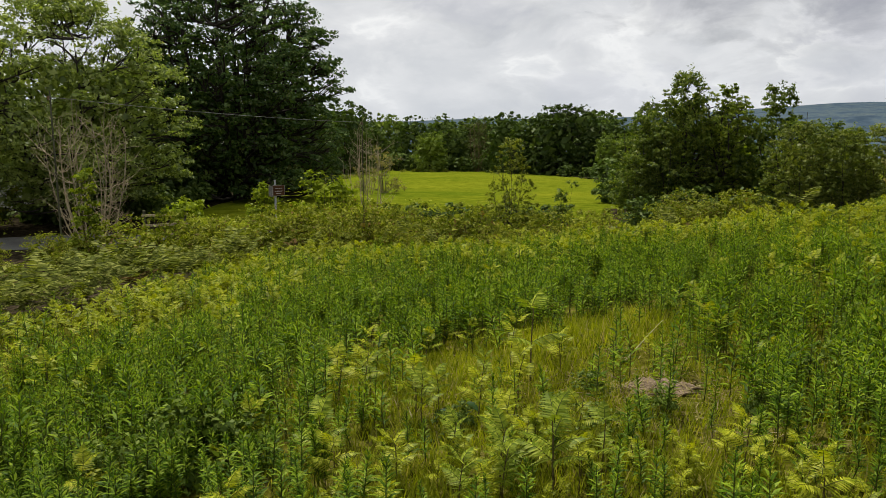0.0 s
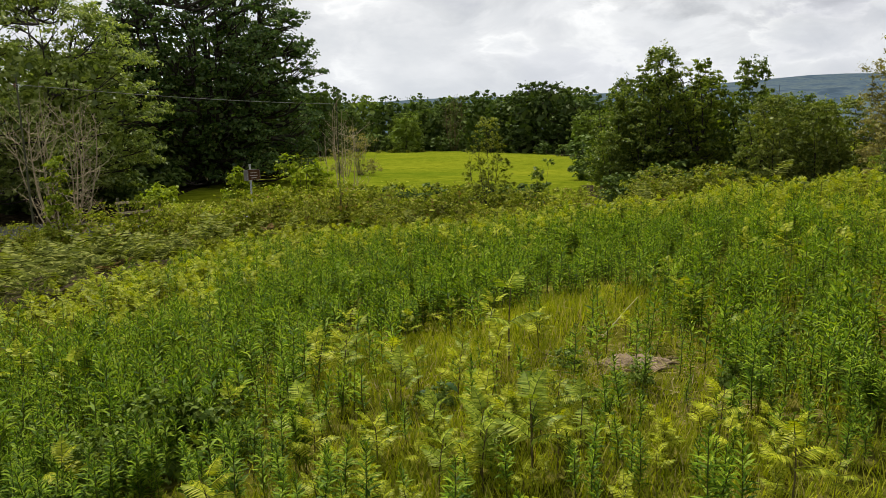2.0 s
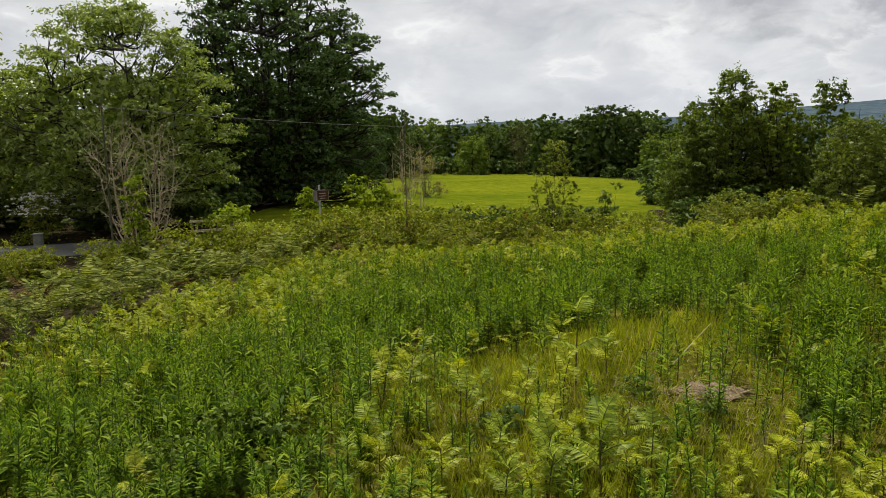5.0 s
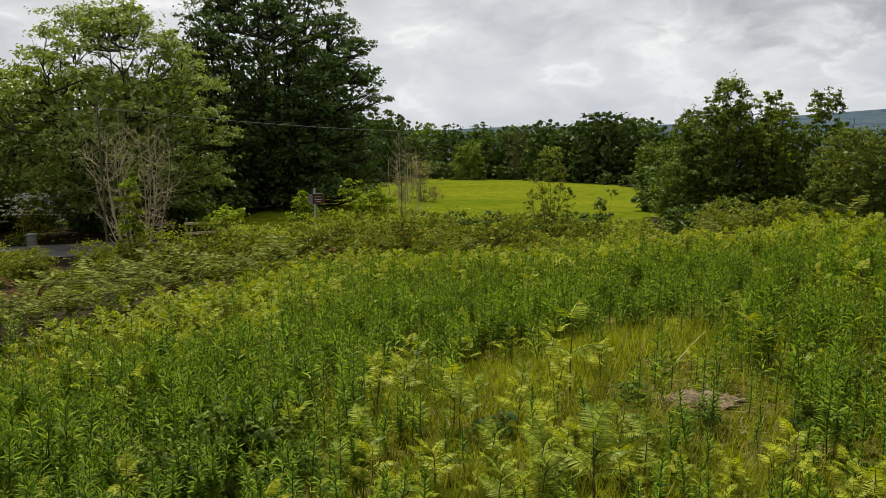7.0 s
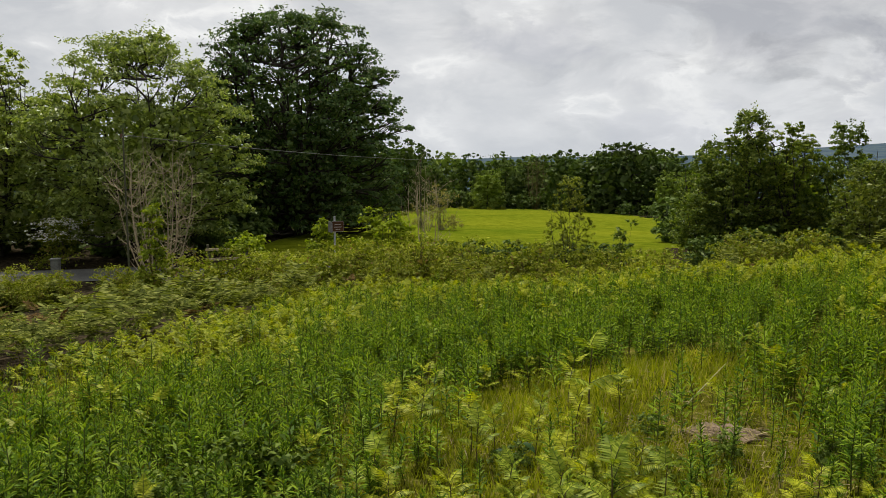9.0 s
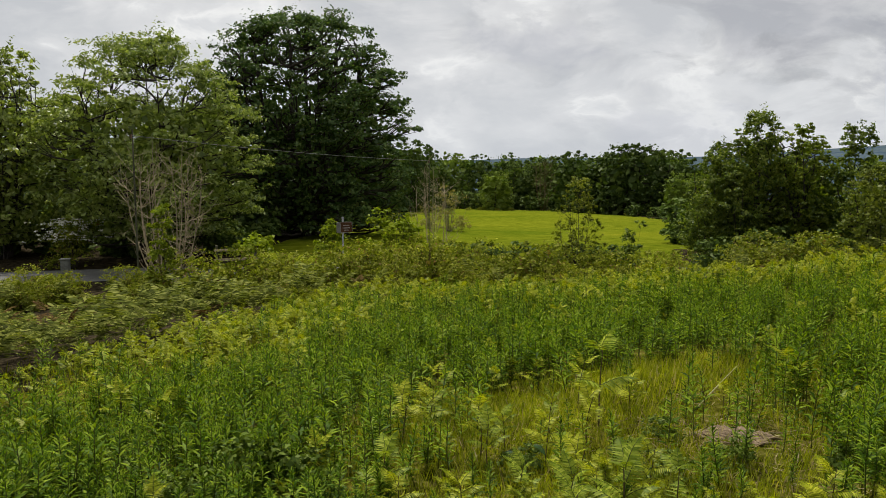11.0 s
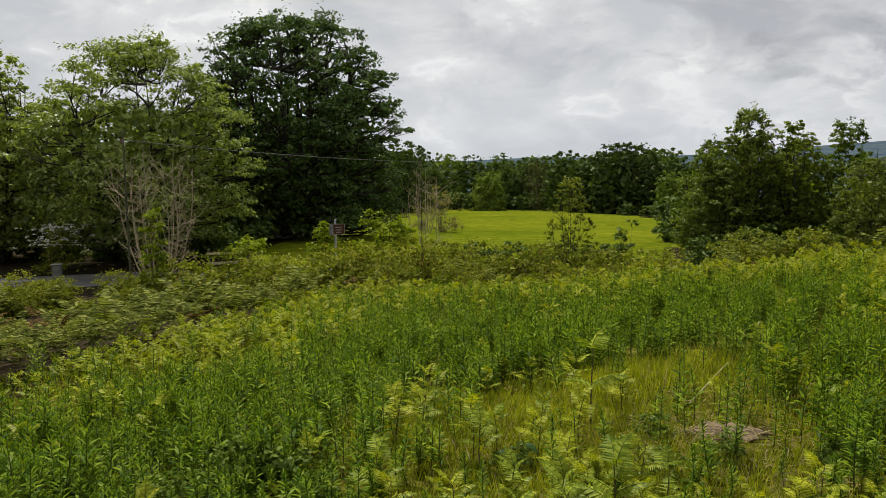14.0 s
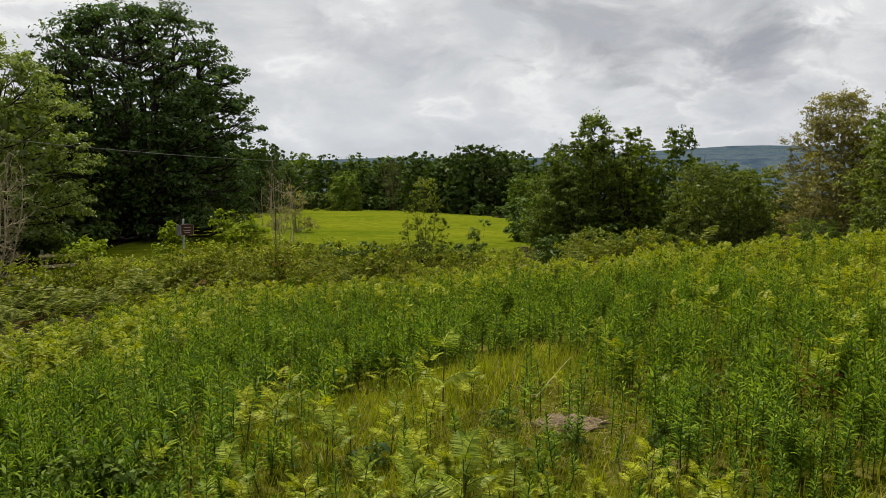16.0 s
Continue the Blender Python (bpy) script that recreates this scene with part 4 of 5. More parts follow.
def fern_density(x, y):
    """Where young bracken stands."""
    d = 0.9 * smooth(13.0, 15.5, y - 0.12 * x) + 0.8 * blob(x, y, -4.6, 12.5, 2.2, 2.6) + 0.5 * blob(x, y, 7.5, 10.5, 3.0, 3.0) + 0.07
    d = d + 0.95 * blob(x, y, 0.4, 4.45, 1.2, 0.7) + 0.22 * blob(x, y, -0.4, 6.0, 1.1, 0.7)
    return np.clip(d, 0, 1) * np.clip(0.4 + drifts(x, y, 2), 0, 1) * stump_clear(x, y) * (outside(x, y) < 0.4)


def grass_density(x, y):
    return np.clip(1.02 - 1.05 * herb_bed(x, y), 0.04, 1) * np.clip(0.55 + 0.7 * drifts(x, y, 3), 0, 1) * stump_clear(x, y) * (outside(x, y) < 0.6)


def stuff(name, shape, mat, label, category):
    return tagged(put(name, mesh_of(name, *shape, mat)), label, category, kind="stuff")


def build_meadow():
    rng = np.random.default_rng(101)
    view = (-10, 15, 1.6, 21.5)
    # grass: long blades near by, simpler ones further off
    cone = lambda x, y: np.abs(np.arctan2(x, y) - 0.03) < 0.72
    for make, tries, area, reach in ((strips, 125000, (-5, 6.5, 2.8, 9.5), (0.08, 0.26)), (slips, 75000, view, (0.12, 0.3)), (slips, 22000, (-7, 7, -6, 3.0), (0.12, 0.34))):
        x, y = sow(rng, tries, area, lambda x, y: grass_density(x, y) * (cone(x, y) | (y < 3)) * ((y < 9.5) if make is strips else ((y >= 9.3) | (y < 2.8))))
        n = len(x)
        a = rng.uniform(0, 6.283, n)
        along = unit(np.stack([np.cos(a) * 0.42, np.sin(a) * 0.42, np.ones(n)], -1))
        across = np.stack([-np.sin(a), np.cos(a), np.zeros(n)], -1)
        length = rng.uniform(*reach, n) * (0.7 + 0.6 * drifts(x, y, 6))
        wide = rng.uniform(0.005, 0.010, n) * np.clip(np.hypot(x, y) / 6, 1, 2.4)
        stuff("meadow_grass", make(np.stack([x, y, height(x, y) - 0.01], -1), along, across, length, wide, rng.uniform(0.05, 0.6, n), (1.0, 0.8, 0.1)), GRASS, "long yellow-green meadow grass with dry blades", "grass")
    # dry straw lying in the clearings
    x, y = sow(rng, 14000, (-2, 6, 4.2, 9.5), lambda x, y: np.clip(0.35 * blob(x, y, 4.2, 6.2, 1.3, 1.2) + 0.9 * blob(x, y, 1.75, 5.8, 0.75, 1.0) + 0.3 * blob(x, y, 0.4, 6.9, 1.8, 1.3) + 0.45 * blob(x, y, 2.0, 8.2, 1.2, 0.8) + 0.6 * blob(x, y, 2.05, 4.85, 0.4, 0.35), 0, 1))
    n = len(x)
    a = rng.uniform(0, 6.283, n)
    along = unit(np.stack([np.cos(a), np.sin(a), rng.uniform(0.0, 0.55, n)], -1))
    across = unit(np.cross(along, rng.normal(0, 0.5, (n, 3)) + [0, 0, 1]))
    stuff("dry_straw", slips(np.stack([x, y, height(x, y) + rng.uniform(0.0, 0.04, n)], -1), along, across, rng.uniform(0.06, 0.22, n), rng.uniform(0.005, 0.011, n), rng.uniform(0, 0.2, n)), STRAW, "pale dry straw lying in the gaps of the meadow", "straw")
    # willowherb: nearest ones singly, the rest as a stand
    shapes = [herb_shape(rng, rng.uniform(0.38, 0.62), 36) for _ in range(10)]
    x, y = sow(rng, 78000, view, lambda x, y: herb_density(x, y) * (np.abs(np.arctan2(x, y) - 0.03) < 0.74))
    far = np.hypot(x, y) > 6.6
    seen = np.nonzero(~far & (np.abs(np.arctan2(x, y)) < 0.72) & (y > 2.8))[0]
    far[:] = True
    far[seen[np.argsort(np.hypot(x[seen], y[seen]))[:320]]] = False
    sc = rng.uniform(0.5, 0.85, len(x)) + 0.2 * np.clip(drifts(3 * x, 3 * y, 9) - 0.3, 0, 1) + 0.22 * tufts(x, y)
    stuff("willowherb_stems", scatter(np.random.default_rng(7), [s[0] for s in shapes], x[far], y[far], sc[far]), STEM, "upright green willowherb stems across the meadow", "plant")
    stuff("willowherb_leaves", scatter(np.random.default_rng(7), [s[1] for s in shapes], x[far], y[far], sc[far]), WILLOWHERB, "dense stand of green willowherb in the meadow", "plant")
    models = []
    for k in range(6):
        st, lf = herb_shape(rng, 0.42 + 0.035 * k, 76, True)
        root = tagged(new("willowherb_plant"), "young willowherb plant with narrow green leaves", "plant", "willowherb in the meadow")
        put("stem", mesh_of("stem", *st, STEM), root)
        put("leaves", mesh_of("leaves", *lf, WILLOWHERB), root)
        models.append(root)
    used = set()
    near = np.nonzero(~far)[0][:330]
    for q, i in enumerate(near):
        k = q % 6
        m = stand(models[k], x[i], y[i], rng.uniform(0, 6), sc[i] * 0.86, 0.01) if k not in used else another(models[k], x[i], y[i], rng.uniform(0, 6), sc[i] * 0.86, 0.01)
        used.add(k)
    # bracken in the mass
    shapes = [fern_shape(rng, rng.uniform(0.34, 0.56), 3, 9, 1.15) for _ in range(10)]
    x, y = sow(rng, 8200, view, lambda x, y: fern_density(x, y) * (np.hypot(x, y) > 7.2) * (np.abs(np.arctan2(x, y) - 0.03) < 0.74))
    sc = rng.uniform(0.6, 1.1, len(x))
    stuff("bracken_stalks", scatter(np.random.default_rng(8), [s[0] for s in shapes], x, y, sc), STALK, "thin bracken stalks across the meadow", "fern")
    stuff("bracken_fronds", scatter(np.random.default_rng(8), [s[1] for s in shapes], x, y, sc), BRACKEN, "young yellow-green bracken fronds across the meadow", "fern")
    # bracken near by, plant by plant
    kinds = [make_bracken(200, 0.56, 2, BRACKEN_GREEN, "young bracken fern with two spreading lower fronds"), make_bracken(201, 0.5, 4, BRACKEN, "young yellow-green bracken fern"),
             make_bracken(202, 0.42, 4, BRACKEN, "low young bracken fern in the grass"), make_bracken(203, 0.5, 4, BRACKEN_GREEN, "taller green bracken fern with arching fronds")]
    spot = [(0, 0.78, 6.70, 0.1, 1.3), (1, -0.67, 6.3, 1.0, 1.0), (1, -0.23, 5.95, 2.2, 0.95), (2, -0.92, 6.6, 0.3, 1.1), (3, -0.81, 4.95, 0.4, 1.0), (3, 0.35, 4.3, 1.5, 0.9), (3, 0.62, 4.15, 0.2, 1.1), (3, 0.1, 4.05, 2.6, 0.8), (0, 0.95, 4.4, 1.2, 0.75), (2, -0.3, 4.6, 2.0, 0.9), (1, 0.85, 4.75, 0.8, 0.8)]
    x, y = sow(rng, 1600, (-4.5, 5, 3.0, 7.4), lambda x, y: 0.45 * (1 - blob(x, y, 1.65, 5.7, 0.6, 0.7)) * fern_density(x, y) * (np.abs(np.arctan2(x, y)) < 0.7) * (np.hypot(x, y) < 7.4))
    spot += [(int(rng.integers(1, 4)), float(a), float(b), float(rng.uniform(0, 6)), float(rng.uniform(0.55, 0.9))) for a, b in list(zip(x, y))[:38]]
    x, y = sow(rng, 46, (-0.8, 2.2, 3.4, 4.8), lambda x, y: 0.8 * stump_clear(x, y))
    spot += [(int(rng.integers(1, 3)), float(a), float(b), float(rng.uniform(0, 6)), float(rng.uniform(0.35, 0.6))) for a, b in zip(x, y)]
    used = set()
    for k, a, b, turn, s in spot:
        if k in used:
            another(kinds[k], a, b, turn, s, 0.01)
        else:
            stand(kinds[k], a, b, turn, s, 0.01)
            used.add(k)
    # the rough bank below the meadow
    shapes = [bank_fern_shape(rng, rng.uniform(0.55, 0.9)) for _ in range(9)]
    x, y = sow(rng, 1200, (-18, 9, 7, 26), lambda x, y: np.clip(0.35 + 0.6 * drifts(x, y, 5), 0, 1) * ((drifts(1.9 * x, 2.6 * y, 5) > 0.5) | (y < 9.5)) * (outside(x, y) > 0.1) * np.where(x < -5.5, 0.9, 0.3) * (np.arctan2(x, y) > -0.78))
    x2, y2 = sow(rng, 800, (-13, -4.8, 6, 17), lambda x, y: (outside(x, y) > 0.0) * 0.8 * ((drifts(1.9 * x, 2.6 * y, 5) > 0.36) | (y < 12.5)))
    x3, y3 = sow(rng, 900, (-11, -3, 7, 20), lambda x, y: (np.abs(outside(x, y) - 0.5) < 0.8) * 0.6)
    x, y = np.concatenate([x, x2, x3]), np.concatenate([y, y2, y3])
    sc = rng.uniform(0.75, 1.25, len(x))
    old = rng.uniform(0, 1, len(x)) < np.where((np.sin(x * 0.9) * np.sin(y * 0.6 + 1)) > 0.3, 0.15, 0.05)
    stuff("bank_bracken", scatter(rng, [s[1] for s in shapes], x[~old], y[~old], sc[~old], 0.32), BRACKEN_BANK, "grey-green bracken covering the rough bank", "fern")
    stuff("dead_bracken", scatter(rng, [s[1] for s in shapes], x[old], y[old], sc[old] * 0.85, 0.5), DEAD, "brown dead bracken on the bank", "fern")


build_meadow()
low_bramble = make_shrub("bramble_seedling", 88, 0.40, 0.42, 16, 1100, 0.042, BRAMBLE_GREEN, 0.7, "low broad-leaved bramble in the grass", bark=STEM)
stand(low_bramble, -1.78, 5.15, 0, 1.35, 0.02)
for x, y, s in ((-1.35, 5.3, 0.9), (-2.2, 4.9, 1.0), (0.9, 5.6, 0.5), (1.1, 5.1, 0.6), (2.35, 5.2, 0.7), (1.2, 6.1, 0.55), (-3.0, 5.5, 0.9), (3.2, 6.3, 0.8), (0.1, 5.5, 0.6), (2.9, 4.9, 0.7), (1.55, 5.4, 0.6), (4.1, 7.4, 0.8)):
    another(low_bramble, x, y, place.uniform(0, 6), s, 0.02)


dock = make_shrub("dock_plant", 98, 0.34, 0.24, 12, 260, 0.055, RUST, 0.45, "russet-red dock plant going over in the grass", bark=STALK)
stand(dock, 3.85, 5.95, 0, 1.0, 0.02)
for x, y, k in ((4.2, 5.75, 0.9), (4.1, 6.3, 0.7), (3.75, 6.4, 0.55)):
    another(dock, x, y, place.uniform(0, 6), k, 0.02)


def build_burdock():
    """A rosette of a few large, dull dark leaves on short stalks."""
    rng = np.random.default_rng(31)
    root = tagged(new("burdock_plant"), "dark blue-green burdock with a few large leaves", "plant")
    for k in range(6):
        a = k * 1.05 + rng.uniform(-0.2, 0.2)
        way = np.array([math.cos(a), math.sin(a), 0.0])
        tip = way * 0.13 + [0, 0, rng.uniform(0.10, 0.26)]
        put("leaf_stalk", mesh_of("leaf_stalk", *tube(bend((0, 0, -0.02), tip, (0, 0, 0.03), 5), np.linspace(0.006, 0.003, 5), 5), STEM), root)
        t = np.linspace(0, 1, 7)
        half = 0.055 * np.sin(np.pi * np.clip(t * 0.93 + 0.07, 0, 1)) ** 0.7
        mid = tip + way * (0.19 * t)[:, None] + np.array([0, 0, 1.0]) * (0.05 * t - 0.13 * t ** 2)[:, None]
        side = np.array([-way[1], way[0], 0.0])
        v = np.stack([mid - side * half[:, None] + [0, 0, 0.014], mid, mid + side * half[:, None] + [0, 0, 0.014]], 1).reshape(-1, 3)
        i = np.arange(6)[:, None] * 3
        put("leaf", mesh_of("leaf", v, np.concatenate([i + np.array([[0, 1, 4, 3]]), i + np.array([[1, 2, 5, 4]])]), BURDOCK, True), root)
    stand(root, 0.12, 5.85, 0.3, 0.62, 0.0)


build_burdock()


# ---- bare and half-bare trees ----
def make_bare(name, seed, tall, wide, label, stems=6, bark=DEADWOOD, thick=0.045, forks=5, reach=1.0):
    """A leafless multi-stemmed tree: stems, side branches and twigs."""
    rng = np.random.default_rng(seed)
    root = tagged(new(name), label, "tree")
    twigs = []
    for s in range(stems):
        a = s * 2.4 + rng.uniform(-0.4, 0.4)
        top = np.array([math.cos(a) * wide * rng.uniform(0.15, 0.8), math.sin(a) * wide * rng.uniform(0.15, 0.8), tall * rng.uniform(0.7, 1.0)])
        line = bend((math.cos(a) * 0.12, math.sin(a) * 0.12, -0.3), top, np.array([math.cos(a), math.sin(a), -0.4]) * wide * 0.18, 10)
        put("stem", mesh_of("stem", *tube(line, np.linspace(thick, thick * 0.2, 10), 6), bark, True), root)
        for k in range(forks):
            i = int(rng.integers(2, 9))
            d = unit(rng.normal(0, 0.7, 3) * [1, 1, 0.3] + [0, 0, 0.9])
            end = line[i] + d * tall * reach * rng.uniform(0.12, 0.3)
            sub = bend(line[i], end, rng.normal(0, 0.06, 3) - np.array([0, 0, 0.08]) * tall * 0.2, 6)
            twigs.append(tube(sub, np.linspace(thick * 0.45, thick * 0.12, 6), 4))
            for _ in range(3):
                j = int(rng.integers(2, 6))
                tip = sub[j] + unit(rng.normal(0, 1, 3) + [0, 0, 0.7]) * tall * reach * rng.uniform(0.05, 0.12)
                twigs.append(tube(bend(sub[j], tip, rng.normal(0, 0.02, 3), 4), np.linspace(thick * 0.2, thick * 0.08, 4), 3))
    tagged(put("twigwork", mesh_of("twigwork", *joined(twigs), bark), root), kind="stuff")
    return root


stand(make_bare("dead_tree", 91, 6.0, 2.1, "leafless bleached dead tree with many thin upright branches", 10, DEADWOOD, 0.034, 14, 0.85), -12.75, 28.3)
stand(make_bare("bare_tree", 96, 10.6, 2.0, "tall tree with bare dark twigs above the ash trees", 7, BARK, 0.04, 26, 0.42), -24.2, 35.6)
stand(make_bare("bare_sapling", 92, 5.0, 1.35, "thin half-dead sapling with bare grey branches", 5, DEADWOOD, 0.03, 6), -3.05, 32.9)
stand(make_bare("bare_sapling", 93, 5.2, 1.5, "bare grey sapling at the edge of the field", 5, DEADWOOD, 0.035, 6), -5.5, 58.0)
stand(make_bare("bare_tree", 97, 10.6, 3.4, "bare brown-twigged tree among the far woods", 7, STALK, 0.07, 12), 6.5, 149.5)
climber = make_tree("ivy_clad_sapling", 94, 3.3, 0.45, 0.3, EGG, 30, 2200, 0.14, BRACKEN_GREEN, STALK, 0.04, clump=0.5, limbs=3, label="slim sapling clothed in pale leaves before the dead tree")
stand(climber, -11.75, 25.75)
young = make_tree("birch_sapling", 95, 4.1, 1.0, 0.3, SPIRE, 120, 6800, 0.08, BIRCH, BARK, 0.03, clump=0.17, limbs=8, flat=1.2, shoots=40, label="young birch with sparse light foliage in the hedge")
stand(young, 2.3, 26.9)


# ---- road sign, posts and line ----
def box(bm, size, at, turn=None):
    g = bmesh.ops.create_cube(bm, size=1.0, matrix=Matrix.Translation(at) @ (turn or Matrix()) @ Matrix.Diagonal((*size, 1)))
    return g["verts"]


def part(name, bm, mat, parent, label=""):
    me = bpy.data.meshes.new(name)
    bm.to_mesh(me)
    bm.free()
    me.materials.append(mat)
    return put(name, me, parent, label)


def rod(radius, a, b, sides=12):
    bm = bmesh.new()
    a, b = Vector(a), Vector(b)
    m = Matrix.Translation((a + b) / 2) @ (b - a).to_track_quat("Z", "Y").to_matrix().to_4x4()
    bmesh.ops.create_cone(bm, cap_ends=True, segments=sides, radius1=radius, radius2=radius, depth=(b - a).length, matrix=m)
    return bm


def build_sign():
    root = tagged(new("road_sign"), "two brown and white direction boards on a grey post", "sign")
    part("post", rod(0.045, (0, 0, -0.3), (0, 0, 2.62)), GALVANISED, root)
    part("cap", rod(0.055, (0, 0, 2.62), (0, 0, 2.66)), GALVANISED, root)
    for k, (turn, off) in enumerate(((radians(24), (0.16, -0.06, 2.2)), (radians(-58), (-0.2, 0.04, 2.16)))):
        m = Matrix.Translation(off) @ Matrix.Rotation(turn, 4, "Z")
        bm = bmesh.new()
        box(bm, (0.56, 0.02, 0.48), (0, 0, 0))
        bmesh.ops.bevel(bm, geom=[e for e in bm.edges if abs(e.verts[0].co.x - e.verts[1].co.x) + abs(e.verts[0].co.z - e.verts[1].co.z) < 0.01], offset=0.03, segments=3, affect="EDGES")
        board = part("board", bm, SIGN_WHITE if k == 0 else SIGN_BACK, root, "white-edged board" if k == 0 else "grey back of a board")
        board.matrix_basis = m
        if k == 0:
            bm = bmesh.new()
            box(bm, (0.53, 0.006, 0.45), (0, -0.0135, 0))
            part("panel", bm, SIGN_BROWN, board, "brown panel")
            for z, w in ((0.09, 0.3), (-0.03, 0.34), (-0.13, 0.22)):
                bm = bmesh.new()
                box(bm, (w, 0.004, 0.03), (0, -0.0195, z))
                part("lettering", bm, SIGN_WHITE, board, "pale bar of unreadable lettering")
    stand(root, -6.9, 32.3, 0, 0.92, 0.0)


build_sign()


def build_pole(x, y, top, label, thick=0.07):
    root = tagged(new("telegraph_pole"), label, "utility pole")
    z = top - float(height(x, y))
    bm = bmesh.new()
    bmesh.ops.create_cone(bm, cap_ends=True, segments=14, radius1=thick, radius2=thick * 0.75, depth=z + 1.0, matrix=Matrix.Translation((0, 0, (z + 1.0) / 2 - 0.8)))
    part("shaft", bm, OLD_POLE, root)
    part("insulator", rod(0.035, (0.0, -0.12, z - 0.12), (0, -0.12, z + 0.02)), PORCELAIN, root)
    part("bracket", rod(0.015, (0, 0, z - 0.1), (0, -0.13, z - 0.1), 6), GALVANISED, root)
    return stand(root, x, y, 0, 1.0, 0.0)


build_pole(-13.22, 26.95, 2.5, "weathered wooden telegraph pole among the trees", 0.04)
build_pole(-4.24, 41.8, 1.5, "slim wooden pole carrying the overhead line", 0.03)
line = bend((-13.22, 26.83, 2.48), (-4.24, 41.68, 1.5), (0, 0, -0.12), 24)
tagged(put("overhead_cable", mesh_of("overhead_cable", *tube(line, np.full(24, 0.010), 6), CABLE, True)), "thin pale overhead cable slung between poles", "cable")

gate_post = tagged(new("gate_post"), "squat grey post beside the lane", "post")
bm = bmesh.new()
box(bm, (0.28, 0.28, 1.75), (0, 0, 0.775))
bmesh.ops.bevel(bm, geom=bm.edges[:], offset=0.03, segments=2, affect="EDGES")
part("shaft", bm, CONCRETE, gate_post)
bm = bmesh.new()
box(bm, (0.34, 0.34, 0.05), (0, 0, 1.675))
bmesh.ops.bevel(bm, geom=bm.edges[:], offset=0.015, segments=2, affect="EDGES")
part("cap", bm, CONCRETE, gate_post)
stand(gate_post, -16.8, 28.4, 0.3, 1.1, 0.05, 0.6)


def build_fence():
    """Two posts and three rails of weathered wood by the lane."""
    root = tagged(new("wooden_fence"), "short weathered wooden rail fence beside the lane", "fence")
    for x in (-0.75, 0.75):
        bm = bmesh.new()
        box(bm, (0.11, 0.11, 1.75), (x, 0, 0.65))
        bmesh.ops.bevel(bm, geom=bm.edges[:], offset=0.012, segments=1, affect="EDGES")
        part("post", bm, OLD_POLE, root)
    for z, tip in ((0.55, 0.01), (0.95, -0.02), (1.32, 0.015)):
        bm = bmesh.new()
        box(bm, (1.72, 0.035, 0.10), (0, -0.075, z), Matrix.Rotation(tip, 4, "Y"))
        bmesh.ops.bevel(bm, geom=bm.edges[:], offset=0.008, segments=1, affect="EDGES")
        part("rail", bm, DEADWOOD, root)
    stand(root, -10.9, 30.6, 0.35, 1.0, 0.1)


build_fence()


def build_lane():
    t = np.linspace(0, 1, 120)
    cx = -75 + 110 * t
    cy = 31.6 + 2.5 * np.sin((cx + 15) * 0.05) - 0.25 * np.clip(-cx - 16, 0, 60)
    v = []
    for off in (-1.9, -0.7, 0.7, 1.9):
        v.append(np.stack([cx, cy + off, height(cx, cy + off) + 0.03 + 0.04 * (abs(off) < 1)], -1))
    v = np.stack(v, 1).reshape(-1, 3)
    i = np.arange(119)[:, None] * 4
    f = np.concatenate([i + np.array([[k, k + 4, k + 5, k + 1]]) for k in range(3)])
    tagged(put("road", mesh_of("road", v, f, ASPHALT, True)), "narrow grey asphalt lane behind the hedge", "road", kind="structure")


build_lane()


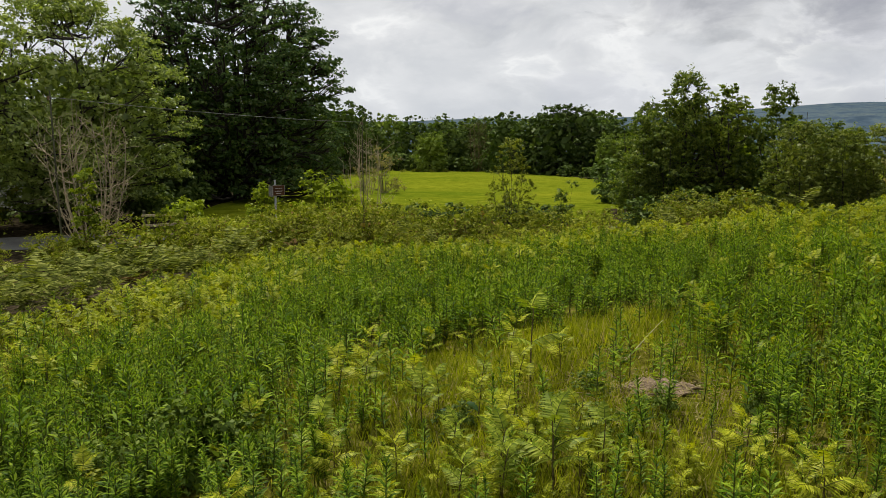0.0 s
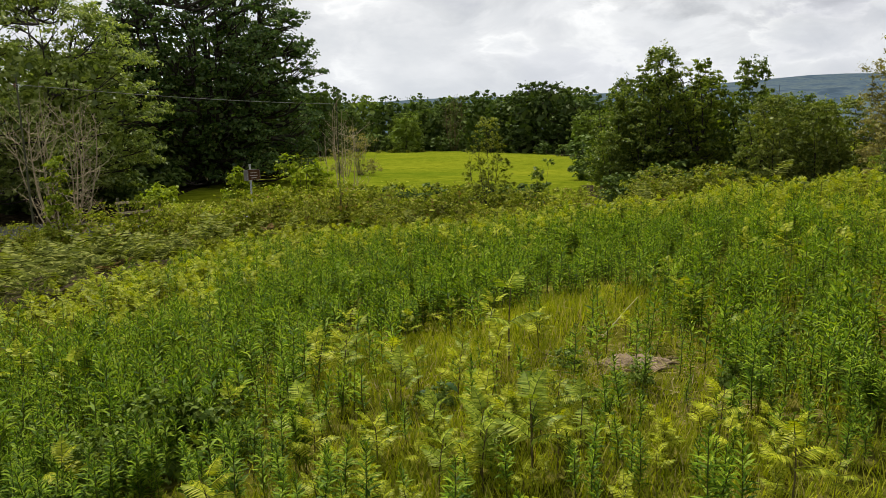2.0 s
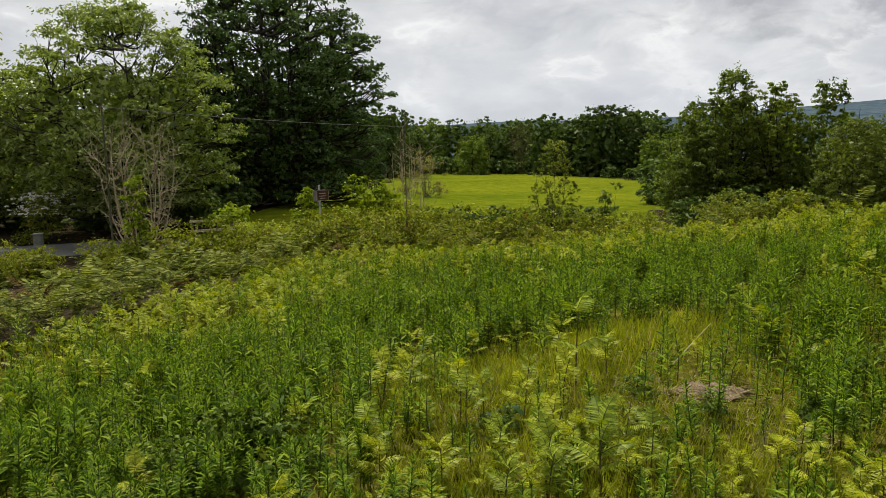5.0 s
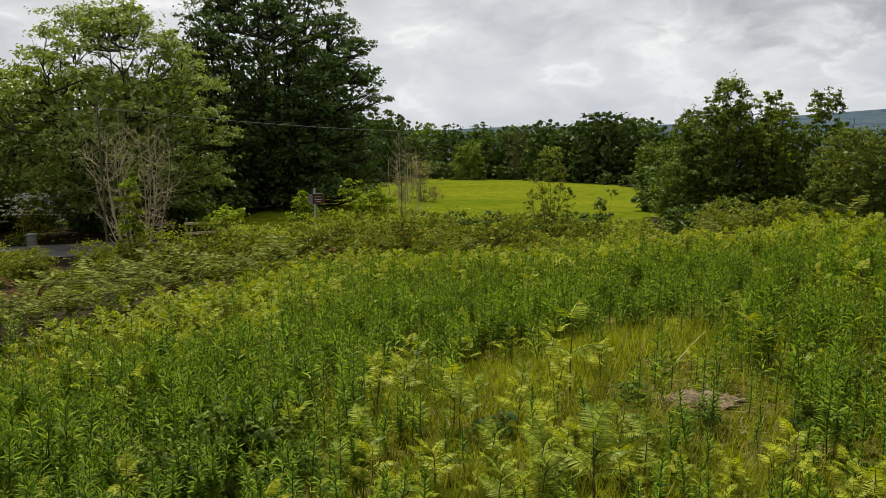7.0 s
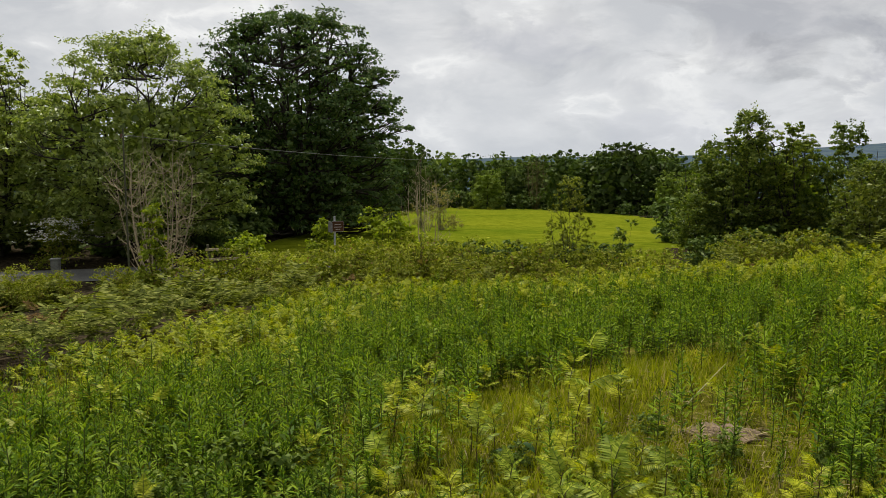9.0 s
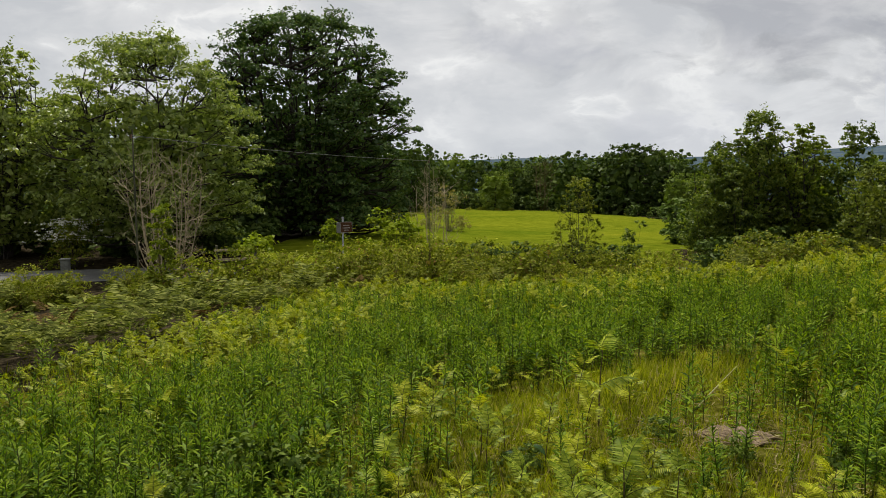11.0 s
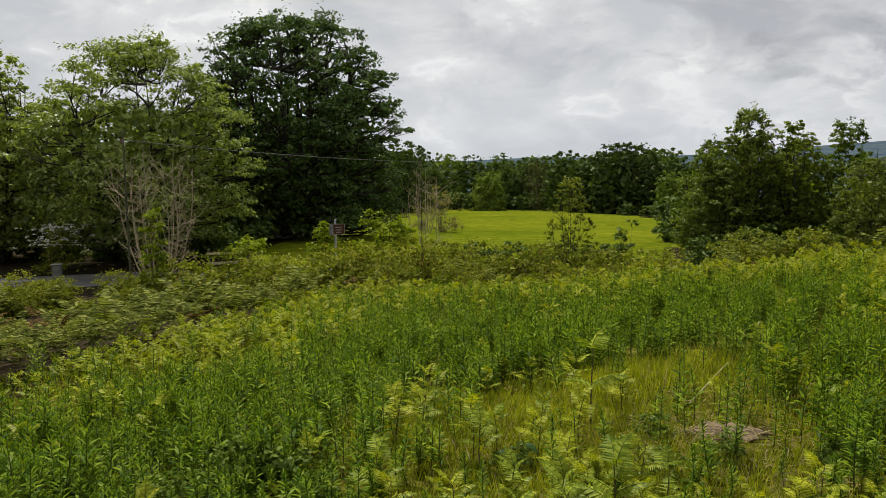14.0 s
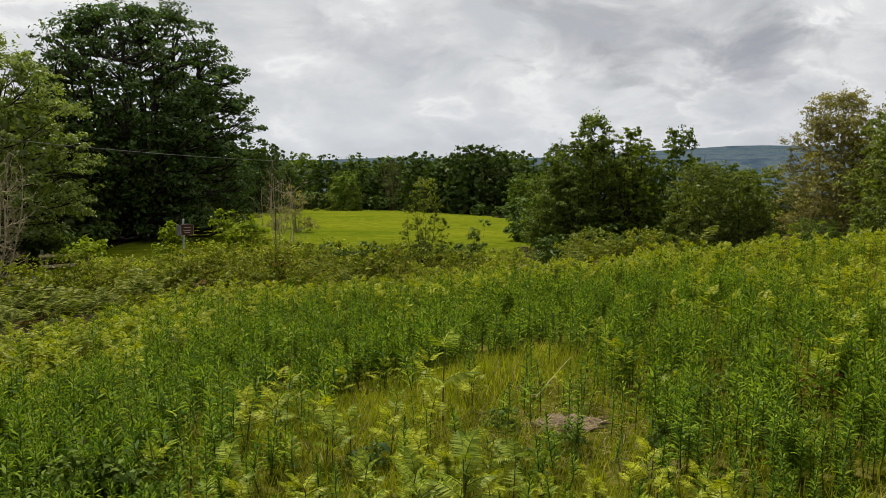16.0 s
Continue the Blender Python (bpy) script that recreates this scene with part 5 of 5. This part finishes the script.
# ---- in the grass ----
def build_stump():
    """A low mound of split, weathered wood: ridges and cracks run along it."""
    rng = np.random.default_rng(17)
    nx, ny = 64, 34
    u, w = np.meshgrid(np.linspace(-1, 1, nx), np.linspace(-1, 1, ny), indexing="ij")
    x, y = 0.40 * u, 0.26 * w
    a = np.arctan2(w, u)
    edge = np.hypot(u, w) / (0.9 + 0.08 * np.sin(3 * a + 1) + 0.06 * np.sin(7 * a))
    run = w * 7 + u * 2.2 + 0.5 * np.sin(5 * u)
    ridges = 0.016 * np.abs(np.sin(run * 2.1)) + 0.012 * np.abs(np.sin(run * 4.7 + 1)) + rng.normal(0, 0.004, u.shape)
    crack = 0.03 * np.exp(-((u + 0.12 - 0.5 * w) / 0.05) ** 2) * (np.abs(w) < 0.6)
    z = 0.045 + 0.02 * u + 0.05 * w + ridges - crack - 0.16 * smooth(0.78, 1.2, edge)
    v = np.stack([x, y, z], -1).reshape(-1, 3)
    i = (np.arange(nx - 1)[:, None] * ny + np.arange(ny - 1)[None, :]).ravel()
    f = np.stack([i, i + ny, i + ny + 1, i + 1], -1)
    root = tagged(new("tree_stump"), "low split weathered stump sunk in the grass", "stump")
    put("top", mesh_of("top", v, f, STUMP), root)
    for k in range(9):
        ang = rng.uniform(0, 6.28)
        at = np.array([0.34 * math.cos(ang), 0.22 * math.sin(ang), 0.05])
        turn = np.array([math.cos(0.3), math.sin(0.3), rng.normal(0, 0.1)]) * rng.uniform(0.08, 0.16)
        put("splinter", mesh_of("splinter", *tube(bend(at - turn, at + turn, (0, 0, 0.02), 5), np.array([0.004, 0.014, 0.016, 0.012, 0.003]), 5), STUMP), root)
    stand(root, 1.76, 6.12, -0.1, 0.84, 0.03)


build_stump()
dry = bend((1.77, 7.35, float(height(1.77, 7.35)) + 0.02), (2.24, 7.8, float(height(2.24, 7.8)) + 0.28), (0.03, 0, 0.04), 9)
tagged(put("dry_stalk", mesh_of("dry_stalk", *tube(dry, np.linspace(0.008, 0.003, 9), 6), STRAW_STALK, True)), "pale yellow dry stalk leaning in the grass", "stalk")
